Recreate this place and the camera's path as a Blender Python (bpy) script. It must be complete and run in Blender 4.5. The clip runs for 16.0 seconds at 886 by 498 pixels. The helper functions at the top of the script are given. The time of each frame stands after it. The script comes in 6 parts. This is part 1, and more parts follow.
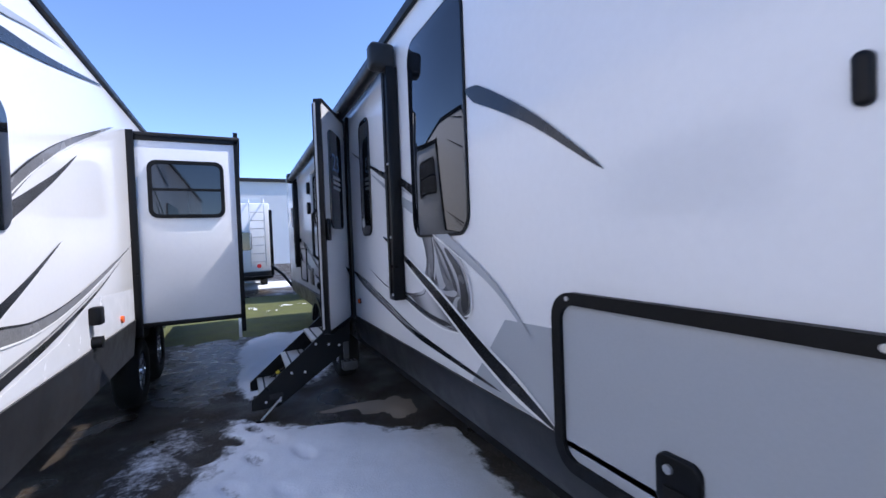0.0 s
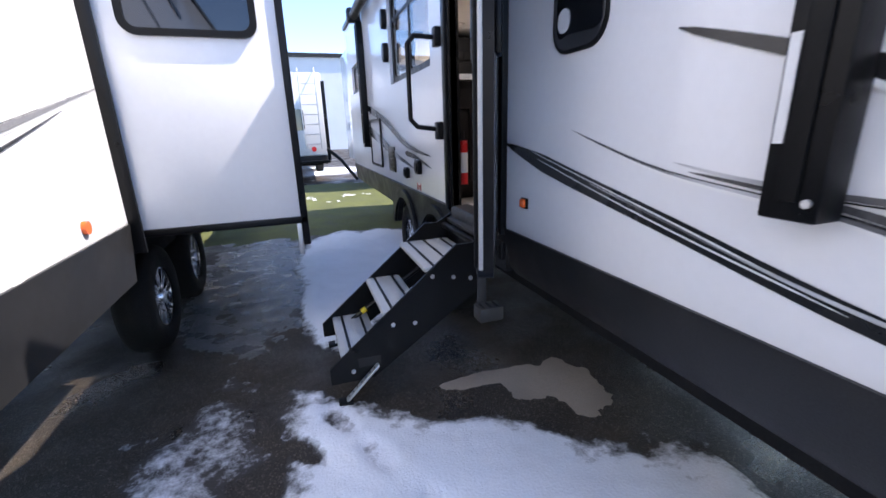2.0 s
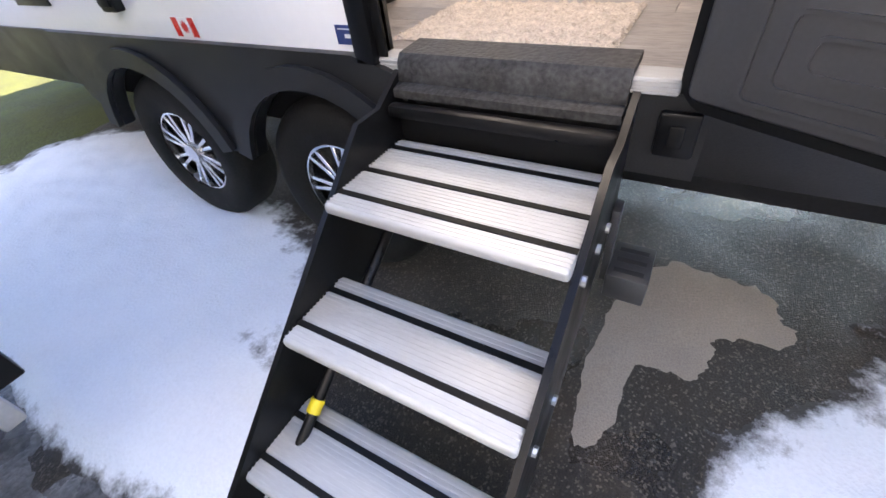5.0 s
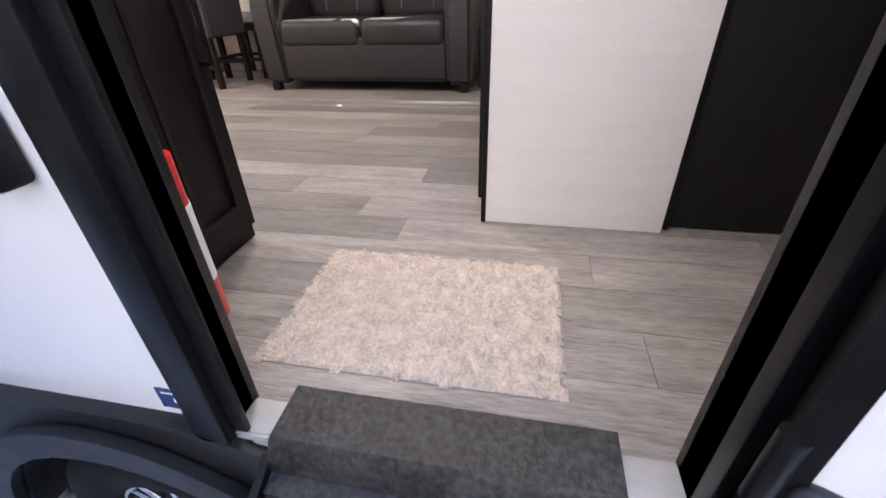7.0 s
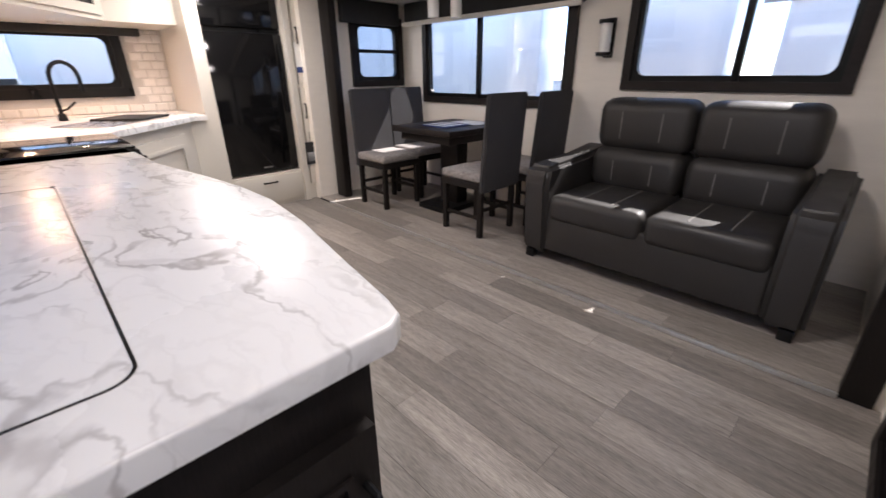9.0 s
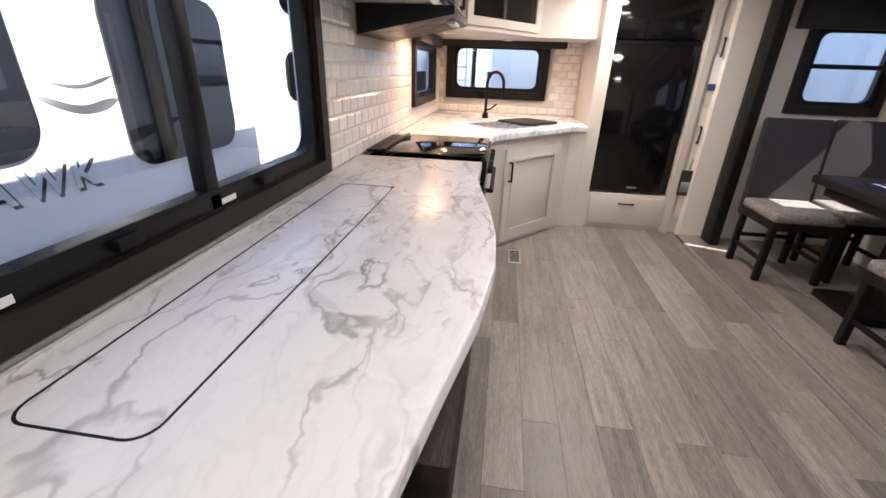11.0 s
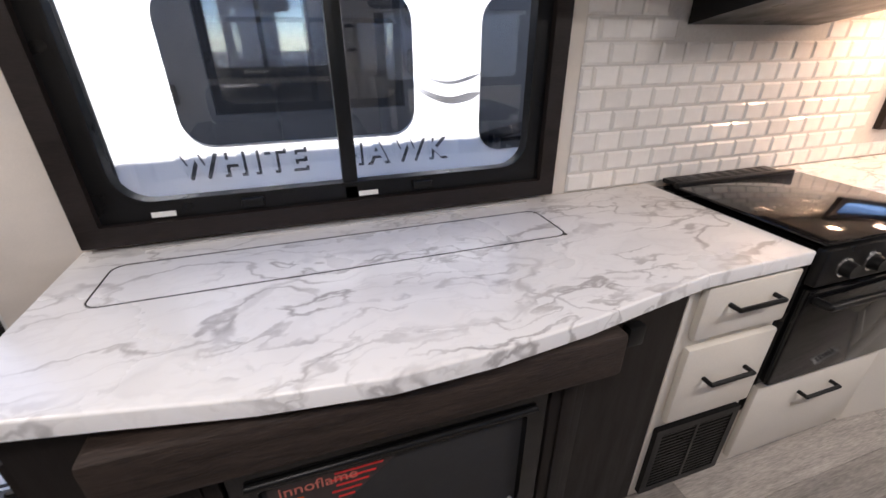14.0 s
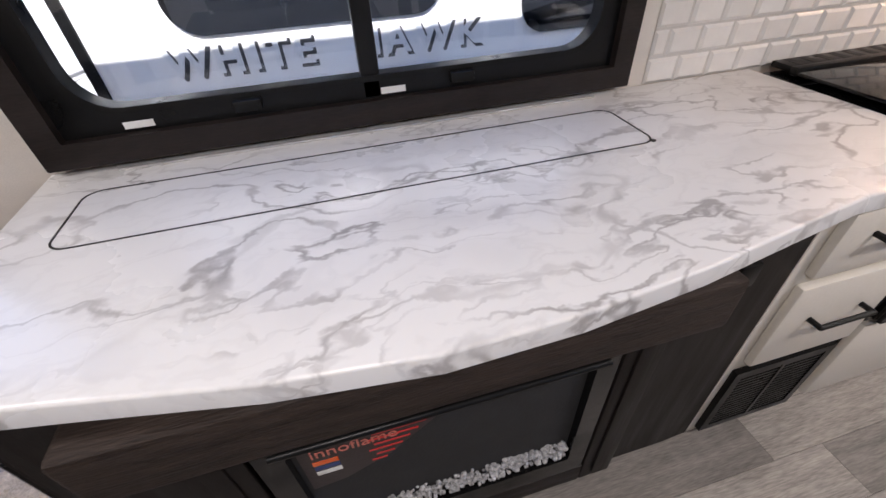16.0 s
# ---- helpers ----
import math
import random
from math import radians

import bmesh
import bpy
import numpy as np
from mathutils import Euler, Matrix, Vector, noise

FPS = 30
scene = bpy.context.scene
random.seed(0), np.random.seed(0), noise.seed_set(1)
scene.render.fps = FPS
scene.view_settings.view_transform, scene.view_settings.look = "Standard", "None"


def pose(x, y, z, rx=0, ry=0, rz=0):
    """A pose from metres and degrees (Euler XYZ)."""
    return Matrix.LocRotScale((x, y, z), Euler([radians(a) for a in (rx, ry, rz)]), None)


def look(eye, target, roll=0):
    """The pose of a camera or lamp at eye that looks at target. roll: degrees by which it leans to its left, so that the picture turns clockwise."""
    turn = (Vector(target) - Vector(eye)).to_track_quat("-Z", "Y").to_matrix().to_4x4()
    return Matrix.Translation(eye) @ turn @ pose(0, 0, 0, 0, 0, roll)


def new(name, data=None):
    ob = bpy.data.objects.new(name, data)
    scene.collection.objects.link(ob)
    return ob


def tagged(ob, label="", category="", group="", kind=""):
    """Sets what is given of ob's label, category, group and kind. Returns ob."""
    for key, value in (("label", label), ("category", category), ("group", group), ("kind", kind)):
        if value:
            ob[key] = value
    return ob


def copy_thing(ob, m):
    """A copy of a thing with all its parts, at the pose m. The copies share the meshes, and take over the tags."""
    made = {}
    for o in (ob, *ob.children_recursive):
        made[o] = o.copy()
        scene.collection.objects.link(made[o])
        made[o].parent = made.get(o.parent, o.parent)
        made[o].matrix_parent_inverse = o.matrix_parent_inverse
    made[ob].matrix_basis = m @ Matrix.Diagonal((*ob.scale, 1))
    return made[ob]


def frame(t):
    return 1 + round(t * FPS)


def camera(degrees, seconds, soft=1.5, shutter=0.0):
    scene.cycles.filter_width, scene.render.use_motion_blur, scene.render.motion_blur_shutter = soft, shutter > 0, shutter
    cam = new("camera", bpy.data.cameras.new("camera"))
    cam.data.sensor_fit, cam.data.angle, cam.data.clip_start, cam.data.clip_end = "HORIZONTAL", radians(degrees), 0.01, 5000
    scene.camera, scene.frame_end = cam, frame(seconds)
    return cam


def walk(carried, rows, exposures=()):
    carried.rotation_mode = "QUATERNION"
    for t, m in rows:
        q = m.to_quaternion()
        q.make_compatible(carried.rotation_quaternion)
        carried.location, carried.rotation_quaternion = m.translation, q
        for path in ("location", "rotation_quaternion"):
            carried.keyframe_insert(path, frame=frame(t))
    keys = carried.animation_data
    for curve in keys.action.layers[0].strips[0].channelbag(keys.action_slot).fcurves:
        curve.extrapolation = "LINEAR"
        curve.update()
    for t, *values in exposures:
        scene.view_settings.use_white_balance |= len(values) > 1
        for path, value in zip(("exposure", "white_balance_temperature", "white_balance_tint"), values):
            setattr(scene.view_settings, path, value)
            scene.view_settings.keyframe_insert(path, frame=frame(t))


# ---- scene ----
cam = camera(93.7, 16.0, shutter=0.15)
PATH = [
    (0, (-0.982, 1.005, 1.587), (-0.105, 2.802, 1.545), -2.2),
    (0.5, (-0.987, 1.533, 1.534), (-0.179, 3.361, 1.465), -3.2),
    (1, (-0.979, 2.082, 1.511), (-0.253, 3.941, 1.383), -3.9),
    (1.5, (-1.017, 2.603, 1.524), (-0.268, 4.442, 1.279), -3.6),
    (2, (-0.989, 3.105, 1.396), (-0.37, 4.925, 0.844), -1.8),
    (2.5, (-1.061, 3.603, 1.344), (-0.458, 5.315, 0.504), 0.5),
    (3, (-1.089, 4.062, 1.287), (-0.454, 5.613, 0.195), -0.7),
    (3.2, (-1.184, 4.264, 1.247), (-0.417, 5.708, 0.096), 0.4),
    (5.3, (-0.887, 5.056, 1.218), (0.426, 5.814, -0.086), -7.6),
    (5.5, (-0.859, 5.07, 1.232), (0.515, 5.784, -0.033), -7.0),
    (6, (-0.706, 5.214, 1.232), (0.807, 5.781, 0.05), -3.7),
    (6.5, (-0.515, 5.359, 1.403), (1.103, 5.718, 0.284), -1.3),
    (7, (-0.375, 5.324, 1.517), (1.288, 5.671, 0.458), -1.7),
    (7.5, (-0.221, 5.378, 1.692), (1.439, 5.912, 0.711), -2.7),
    (8, (-0.019, 5.526, 1.908), (1.687, 5.99, 0.974), 0.6),
    (8.5, (0.195, 5.632, 1.954), (1.858, 6.417, 1.169), -0.3),
    (9, (0.372, 5.722, 2.082), (1.655, 7.045, 1.303), -0.5),
    (9.5, (0.385, 5.818, 2.213), (1.267, 7.442, 1.449), 0.5),
    (10, (0.388, 5.889, 2.215), (0.843, 7.666, 1.417), 1.3),
    (10.2, (0.43, 5.939, 2.196), (0.742, 7.741, 1.386), 1.9),
    (10.9, (0.73, 5.90, 2.20), (0.57, 7.72, 1.40), 2.1),
    (11.6, (1.03, 6.10, 2.24), (0.31, 7.79, 1.46), 2.3),
    (12.3, (1.192, 6.424, 2.276), (0.016, 7.855, 1.522), 2.4),
    (12.5, (1.237, 6.47, 2.283), (-0.016, 7.849, 1.558), 1.6),
    (13, (1.218, 6.682, 2.277), (-0.061, 8.058, 1.59), 1.4),
    (13.5, (1.219, 6.748, 2.284), (-0.315, 7.816, 1.572), 1.7),
    (14, (1.318, 6.719, 2.287), (-0.381, 7.27, 1.388), -0.3),
    (14.5, (1.348, 6.724, 2.282), (-0.318, 7.098, 1.239), -0.9),
    (15, (1.267, 6.723, 2.25), (-0.327, 7.095, 1.102), -1.0),
    (15.5, (1.147, 6.656, 2.204), (-0.373, 7.026, 0.957), -2.5),
    (16, (1.09, 6.732, 2.2), (-0.409, 7.099, 0.927), -3.2),
]
EXPO = [(0.0, 1.1, 5900, 17), (0.5, 1.25, 6000, 17), (1.0, 1.35, 6200, 17), (2.0, 1.85, 6400, 17), (2.5, 2.15, 6600, 17), (3.2, 2.45, 6800, 17), (5.3, 3.15, 7300, 17), (6.0, 3.0, 7000, 17), (7.0, 2.9, 6500, 17), (8.0, 2.65, 6400, 16), (9.0, 2.2, 6300, 16), (10.0, 2.1, 6300, 16), (12.5, 2.1, 6600, 16), (14.5, 2.1, 6200, 16), (16.0, 2.05, 6200, 16)]
walk(cam, [(t, look(eye, target, roll)) for t, eye, target, roll in PATH], EXPO)

# ---- world and light ----
SUN_DIR = Vector((1.0, -0.22, 1.33)).normalized()
world = bpy.data.worlds.new("sky")
scene.world = world
world.use_nodes = True
wn = world.node_tree.nodes
sky = wn.new("ShaderNodeTexSky")
sky.sky_type = 'NISHITA'
sky.sun_disc = False
sky.sun_elevation = math.asin(SUN_DIR.z)
sky.sun_rotation = math.atan2(SUN_DIR.x, SUN_DIR.y)
sky.altitude = 1500
sky.air_density, sky.dust_density, sky.ozone_density = 0.8, 0.0, 3.0
wn["Background"].inputs[1].default_value = 0.15
world.node_tree.links.new(sky.outputs[0], wn["Background"].inputs[0])
sun = new("sun", bpy.data.lights.new("sun", 'SUN'))
sun.data.energy, sun.data.angle, sun.data.color = 3.0, radians(0.5), (1.0, 0.95, 0.87)
sun.matrix_world = look(SUN_DIR * 30, (0, 0, 0))

FLOOR = 0.87
TOP = 1.78
CEIL = 2.88


def lamp(name, at, power, size, color=(1.0, 0.80, 0.58), target=None):
    ob = new(name, bpy.data.lights.new(name, 'AREA'))
    ob.data.shape, ob.data.size, ob.data.energy, ob.data.color = 'DISK', size, power, color
    ob.matrix_world = look(at, target or (at[0], at[1] + 0.001, at[2] - 1))
    return ob


# added fill lamps at the ceiling, where no lamps are seen
for at in ((1.5, 6.4, CEIL - 0.03), (1.5, 8.3, CEIL - 0.03), (1.5, 9.4, CEIL - 0.03), (0.5, 5.4, CEIL - 0.03)):
    lamp("ceiling_lamp", at, 2.0 if at[1] < 6 else 4.0, 0.25, (1.0, 0.93, 0.85))
for at in ((0.30, 8.95, 2.43), (0.75, 10.2, 2.43), (0.30, 9.5, 2.43)):
    lamp("cabinet_lamp", at, 1.15, 0.06, (1.0, 0.60, 0.34))


# ---- materials ----
def mat(name, color, rough=0.5, metal=0.0, var=0.12, scale=6.0, fine=120.0, bump=0.05, rvar=0.1, stretch=(1, 1, 1), piece=0.0, spec=0.5, coat=0.0):
    """A surface with variation at two scales and a fine relief."""
    m = bpy.data.materials.new(name)
    m.use_nodes = True
    n, l = m.node_tree.nodes, m.node_tree.links
    b = n["Principled BSDF"]
    b.inputs["Metallic"].default_value = metal
    b.inputs["Specular IOR Level"].default_value = spec
    b.inputs["Coat Weight"].default_value = coat
    b.inputs["Coat Roughness"].default_value = 0.08
    tc, mp = n.new("ShaderNodeTexCoord"), n.new("ShaderNodeMapping")
    mp.inputs["Scale"].default_value = stretch
    l.new(tc.outputs["Object"], mp.inputs[0])
    big, small = n.new("ShaderNodeTexNoise"), n.new("ShaderNodeTexNoise")
    big.inputs["Scale"].default_value, small.inputs["Scale"].default_value = scale, fine
    big.inputs["Detail"].default_value = 5
    l.new(mp.outputs[0], big.inputs[0]), l.new(mp.outputs[0], small.inputs[0])
    add = n.new("ShaderNodeMath")
    add.operation = 'ADD'
    l.new(big.outputs[0], add.inputs[0]), l.new(small.outputs[0], add.inputs[1])
    ramp = n.new("ShaderNodeMapRange")
    ramp.inputs[1].default_value, ramp.inputs[2].default_value = 0.6, 1.4
    ramp.inputs[3].default_value, ramp.inputs[4].default_value = 1 - var, 1 + var
    l.new(add.outputs[0], ramp.inputs[0])
    val = ramp.outputs[0]
    if piece:
        oi, mr, mul = n.new("ShaderNodeObjectInfo"), n.new("ShaderNodeMapRange"), n.new("ShaderNodeMath")
        mr.inputs[3].default_value, mr.inputs[4].default_value = 1 - piece, 1 + piece
        mul.operation = 'MULTIPLY'
        l.new(oi.outputs["Random"], mr.inputs[0]), l.new(mr.outputs[0], mul.inputs[0]), l.new(val, mul.inputs[1])
        val = mul.outputs[0]
    mix = n.new("ShaderNodeVectorMath")
    mix.operation = 'SCALE'
    mix.inputs[0].default_value = color
    l.new(val, mix.inputs["Scale"]), l.new(mix.outputs[0], b.inputs["Base Color"])
    rr = n.new("ShaderNodeMapRange")
    rr.inputs[1].default_value, rr.inputs[2].default_value = 0.3, 0.7
    rr.inputs[3].default_value, rr.inputs[4].default_value = max(0.02, rough - rvar), min(1, rough + rvar)
    l.new(big.outputs[0], rr.inputs[0]), l.new(rr.outputs[0], b.inputs["Roughness"])
    if bump:
        bp = n.new("ShaderNodeBump")
        bp.inputs["Strength"].default_value, bp.inputs["Distance"].default_value = bump, 0.01
        l.new(small.outputs[0], bp.inputs["Height"]), l.new(bp.outputs[0], b.inputs["Normal"])
    return m


def glass(name, tint):
    m = bpy.data.materials.new(name)
    m.use_nodes = True
    n, l = m.node_tree.nodes, m.node_tree.links
    n.remove(n["Principled BSDF"])
    tr, gl, lw, mx = n.new("ShaderNodeBsdfTransparent"), n.new("ShaderNodeBsdfGlossy"), n.new("ShaderNodeLayerWeight"), n.new("ShaderNodeMixShader")
    pw, ad = n.new("ShaderNodeMath"), n.new("ShaderNodeMath")
    pw.operation, pw.inputs[1].default_value = 'POWER', 4.0
    ad.operation, ad.inputs[1].default_value, ad.inputs[2].default_value = 'MULTIPLY_ADD', 0.6, 0.06
    lw.inputs[0].default_value = 0.5
    tr.inputs[0].default_value = (*tint, 1)
    gl.inputs["Roughness"].default_value = 0.01
    l.new(lw.outputs["Facing"], pw.inputs[0]), l.new(pw.outputs[0], ad.inputs[0]), l.new(ad.outputs[0], mx.inputs[0])
    l.new(tr.outputs[0], mx.inputs[1]), l.new(gl.outputs[0], mx.inputs[2])
    l.new(mx.outputs[0], n["Material Output"].inputs[0])
    return m


def marble():
    """White laminate print: feathery grey veins running aslant, gathered in bundles, over faint clouds."""
    m = mat("marble_laminate", (0.80, 0.79, 0.78), 0.30, var=0.03, scale=3, bump=0.0, rvar=0.06)
    n, l = m.node_tree.nodes, m.node_tree.links
    b = n["Principled BSDF"]
    tc, warp, sub, amp, add = n.new("ShaderNodeTexCoord"), n.new("ShaderNodeTexNoise"), n.new("ShaderNodeVectorMath"), n.new("ShaderNodeVectorMath"), n.new("ShaderNodeVectorMath")
    warp.inputs["Scale"].default_value, warp.inputs["Detail"].default_value, warp.inputs["Roughness"].default_value = 3.0, 6, 0.55
    sub.operation, sub.inputs[1].default_value = 'SUBTRACT', (0.5, 0.5, 0.5)
    amp.operation, amp.inputs["Scale"].default_value = 'SCALE', 0.24
    l.new(tc.outputs["Object"], warp.inputs[0]), l.new(warp.outputs["Color"], sub.inputs[0]), l.new(sub.outputs[0], amp.inputs[0])
    l.new(tc.outputs["Object"], add.inputs[0]), l.new(amp.outputs[0], add.inputs[1])

    def layer(scale, stretch, turn, width, deep, z0, z1):
        mp, nz, s, a, r = n.new("ShaderNodeMapping"), n.new("ShaderNodeTexNoise"), n.new("ShaderNodeMath"), n.new("ShaderNodeMath"), n.new("ShaderNodeMapRange")
        mp.inputs["Scale"].default_value, mp.inputs["Rotation"].default_value = stretch, (0, 0, turn)
        nz.inputs["Scale"].default_value, nz.inputs["Detail"].default_value = scale, 3
        l.new(add.outputs[0], mp.inputs[0]), l.new(mp.outputs[0], nz.inputs[0])
        s.operation, s.inputs[1].default_value, a.operation = 'SUBTRACT', 0.5, 'ABSOLUTE'
        r.interpolation_type = 'SMOOTHSTEP'
        r.inputs[1].default_value, r.inputs[2].default_value, r.inputs[3].default_value, r.inputs[4].default_value = 0.0, width, deep, 0.0
        l.new(nz.outputs[0], s.inputs[0]), l.new(s.outputs[0], a.inputs[0]), l.new(a.outputs[0], r.inputs[0])
        zone, zr, zm = n.new("ShaderNodeTexNoise"), n.new("ShaderNodeMapRange"), n.new("ShaderNodeMath")
        zone.inputs["Scale"].default_value, zone.inputs["Detail"].default_value = 2.4, 3
        l.new(mp.outputs[0], zone.inputs[0])
        zr.inputs[1].default_value, zr.inputs[2].default_value, zr.inputs[3].default_value = z0, z1, 0.10
        zm.operation = 'MULTIPLY'
        l.new(zone.outputs[0], zr.inputs[0]), l.new(zr.outputs[0], zm.inputs[0]), l.new(r.outputs[0], zm.inputs[1])
        return zm.outputs[0]

    out = None
    for args in ((2.6, (2.2, 0.75, 1), 0.55, 0.022, 0.55, 0.45, 0.60), (5.2, (2.3, 0.8, 1), 0.70, 0.034, 0.60, 0.51, 0.64),
                 (9.0, (2.0, 0.7, 1), 0.5, 0.040, 0.45, 0.54, 0.66), (1.4, (1.6, 0.8, 1), 0.9, 0.012, 0.36, 0.35, 0.60), (1.8, (1.6, 0.7, 1), 0.6, 0.15, 0.16, 0.50, 0.66)):
        v = layer(*args)
        if out is not None:
            mx = n.new("ShaderNodeMath")
            mx.operation = 'MAXIMUM' if args[3] < 0.1 else 'ADD'
            l.new(out, mx.inputs[0]), l.new(v, mx.inputs[1])
            v = mx.outputs[0]
        out = v
    col = n.new("ShaderNodeMix")
    col.data_type = 'RGBA'
    col.inputs[6].default_value, col.inputs[7].default_value = (0.77, 0.768, 0.765, 1), (0.13, 0.110, 0.106, 1)
    l.new(out, col.inputs[0]), l.new(col.outputs[2], b.inputs["Base Color"])
    return m


def plank_mat(name, color, piece):
    m = mat(name, color, 0.42, var=0.48, scale=4, fine=30, bump=0.04, stretch=(9, 0.9, 1), piece=piece)
    n, l = m.node_tree.nodes, m.node_tree.links
    # the grain starts elsewhere on each board
    oi, sc, add = n.new("ShaderNodeObjectInfo"), n.new("ShaderNodeMath"), n.new("ShaderNodeVectorMath")
    sc.operation, sc.inputs[1].default_value = 'MULTIPLY', 37.0
    l.new(oi.outputs["Random"], sc.inputs[0])
    mp = n["Mapping"]
    tc = n["Texture Coordinate"]
    l.new(tc.outputs["Object"], add.inputs[0]), l.new(sc.outputs[0], add.inputs[1]), l.new(add.outputs[0], mp.inputs[0])
    return m


WHITE = mat("white_fibreglass", (0.80, 0.80, 0.80), 0.16, var=0.02, scale=1.2, fine=30, bump=0.004, rvar=0.04, coat=0.3)
GREYBAND = mat("grey_decal", (0.40, 0.42, 0.44), 0.2, var=0.03, scale=2, bump=0.0, rvar=0.03)
def chrome_print():
    """A printed chrome look: soft bands from near black to white."""
    m = mat("silver_decal", (0.3, 0.3, 0.3), 0.2, var=0.1, bump=0.0, rvar=0.03)
    n, l = m.node_tree.nodes, m.node_tree.links
    tc, mp, wv, rp = n.new("ShaderNodeTexCoord"), n.new("ShaderNodeMapping"), n.new("ShaderNodeTexWave"), n.new("ShaderNodeValToRGB")
    mp.inputs["Rotation"].default_value = (0.9, 0, 0)
    wv.inputs["Scale"].default_value, wv.inputs["Distortion"].default_value, wv.inputs["Detail"].default_value, wv.inputs["Detail Scale"].default_value = 0.8, 2.5, 1.0, 0.6
    wv.bands_direction = 'Y'
    rp.color_ramp.elements[0].color, rp.color_ramp.elements[1].color = (0.10, 0.10, 0.102, 1), (0.55, 0.55, 0.56, 1)
    rp.color_ramp.elements.new(0.45).color = (0.20, 0.20, 0.205, 1)
    l.new(tc.outputs["Object"], mp.inputs[0]), l.new(mp.outputs[0], wv.inputs[0]), l.new(wv.outputs["Fac"], rp.inputs[0]), l.new(rp.outputs[0], n["Principled BSDF"].inputs["Base Color"])
    return m


SILVER = chrome_print()
DARKPRINT = mat("dark_grey_decal", (0.060, 0.060, 0.062), 0.22, var=0.35, scale=4, bump=0.0)
MIDPRINT = mat("mid_grey_decal", (0.17, 0.17, 0.173), 0.22, var=0.25, scale=4, bump=0.0)
PALEPRINT = mat("pale_grey_decal", (0.46, 0.46, 0.465), 0.22, var=0.15, scale=4, bump=0.0)
BLACKDECAL = mat("black_decal", (0.013, 0.013, 0.014), 0.25, var=0.3, scale=3, bump=0.0)
SKIRT = mat("black_skirt", (0.017, 0.017, 0.0175), 0.42, var=0.35, scale=5, fine=200, bump=0.1, spec=0.35)
KICK = mat("black_moulded_plastic", (0.040, 0.040, 0.0415), 0.40, var=0.15, bump=0.05)
UNDER = mat("underbelly", (0.008, 0.008, 0.0085), 0.8, var=0.3, spec=0.15)
BLACK = mat("black_metal", (0.006, 0.006, 0.0063), 0.36, var=0.25, scale=9, bump=0.02, spec=0.22)
RUBBER = mat("black_rubber", (0.006, 0.006, 0.006), 0.5, var=0.25, scale=20, bump=0.05, spec=0.2)
ALU = mat("aluminium", (0.52, 0.52, 0.51), 0.5, 0.35, var=0.1, scale=4, fine=200, bump=0.02, stretch=(1, 0.15, 1))
BARE = mat("galvanised_steel", (0.62, 0.62, 0.62), 0.38, 0.8, var=0.12, scale=20)
DARKGLASS = mat("dark_glass", (0.006, 0.007, 0.009), 0.03, var=0.05, bump=0.0, rvar=0.01, spec=0.9)
GLASS = glass("clear_glass", (0.98, 0.99, 0.99))
DRY = mat("dry_asphalt", (0.30, 0.255, 0.21), 0.85, var=0.25, scale=3, fine=170, bump=0.4)


def wet_asphalt():
    """Dark bitumen with pale grit, brown mud stains and smooth wet films."""
    m = mat("wet_asphalt", (0.030, 0.024, 0.018), 0.5, var=0.9, scale=1.6, fine=190, bump=0.5, rvar=0.36, spec=0.35)
    n, l = m.node_tree.nodes, m.node_tree.links
    b = n["Principled BSDF"]
    tc, vo, mr, mud, mm, m1, m2 = n.new("ShaderNodeTexCoord"), n.new("ShaderNodeTexVoronoi"), n.new("ShaderNodeMapRange"), n.new("ShaderNodeTexNoise"), n.new("ShaderNodeMapRange"), n.new("ShaderNodeMix"), n.new("ShaderNodeMix")
    vo.inputs["Scale"].default_value = 165
    mud.inputs["Scale"].default_value, mud.inputs["Detail"].default_value, mud.inputs["Roughness"].default_value = 0.9, 8, 0.7
    sep = n.new("ShaderNodeSeparateColor")
    l.new(tc.outputs["Object"], vo.inputs[0]), l.new(tc.outputs["Object"], mud.inputs[0]), l.new(vo.outputs["Color"], sep.inputs[0])
    mr.inputs[1].default_value, mr.inputs[2].default_value = 0.80, 0.98
    l.new(sep.outputs[0], mr.inputs[0])
    mm.inputs[1].default_value, mm.inputs[2].default_value, mm.inputs[4].default_value = 0.48, 0.72, 0.75
    l.new(mud.outputs[0], mm.inputs[0])
    base = b.inputs["Base Color"].links[0].from_socket
    for x in (m1, m2):
        x.data_type = 'RGBA'
    m1.inputs[7].default_value, m2.inputs[7].default_value = (0.090, 0.066, 0.044, 1), (0.12, 0.10, 0.08, 1)
    l.new(mm.outputs[0], m1.inputs[0]), l.new(base, m1.inputs[6]), l.new(m1.outputs[2], m2.inputs[6]), l.new(mr.outputs[0], m2.inputs[0]), l.new(m2.outputs[2], b.inputs["Base Color"])
    return m


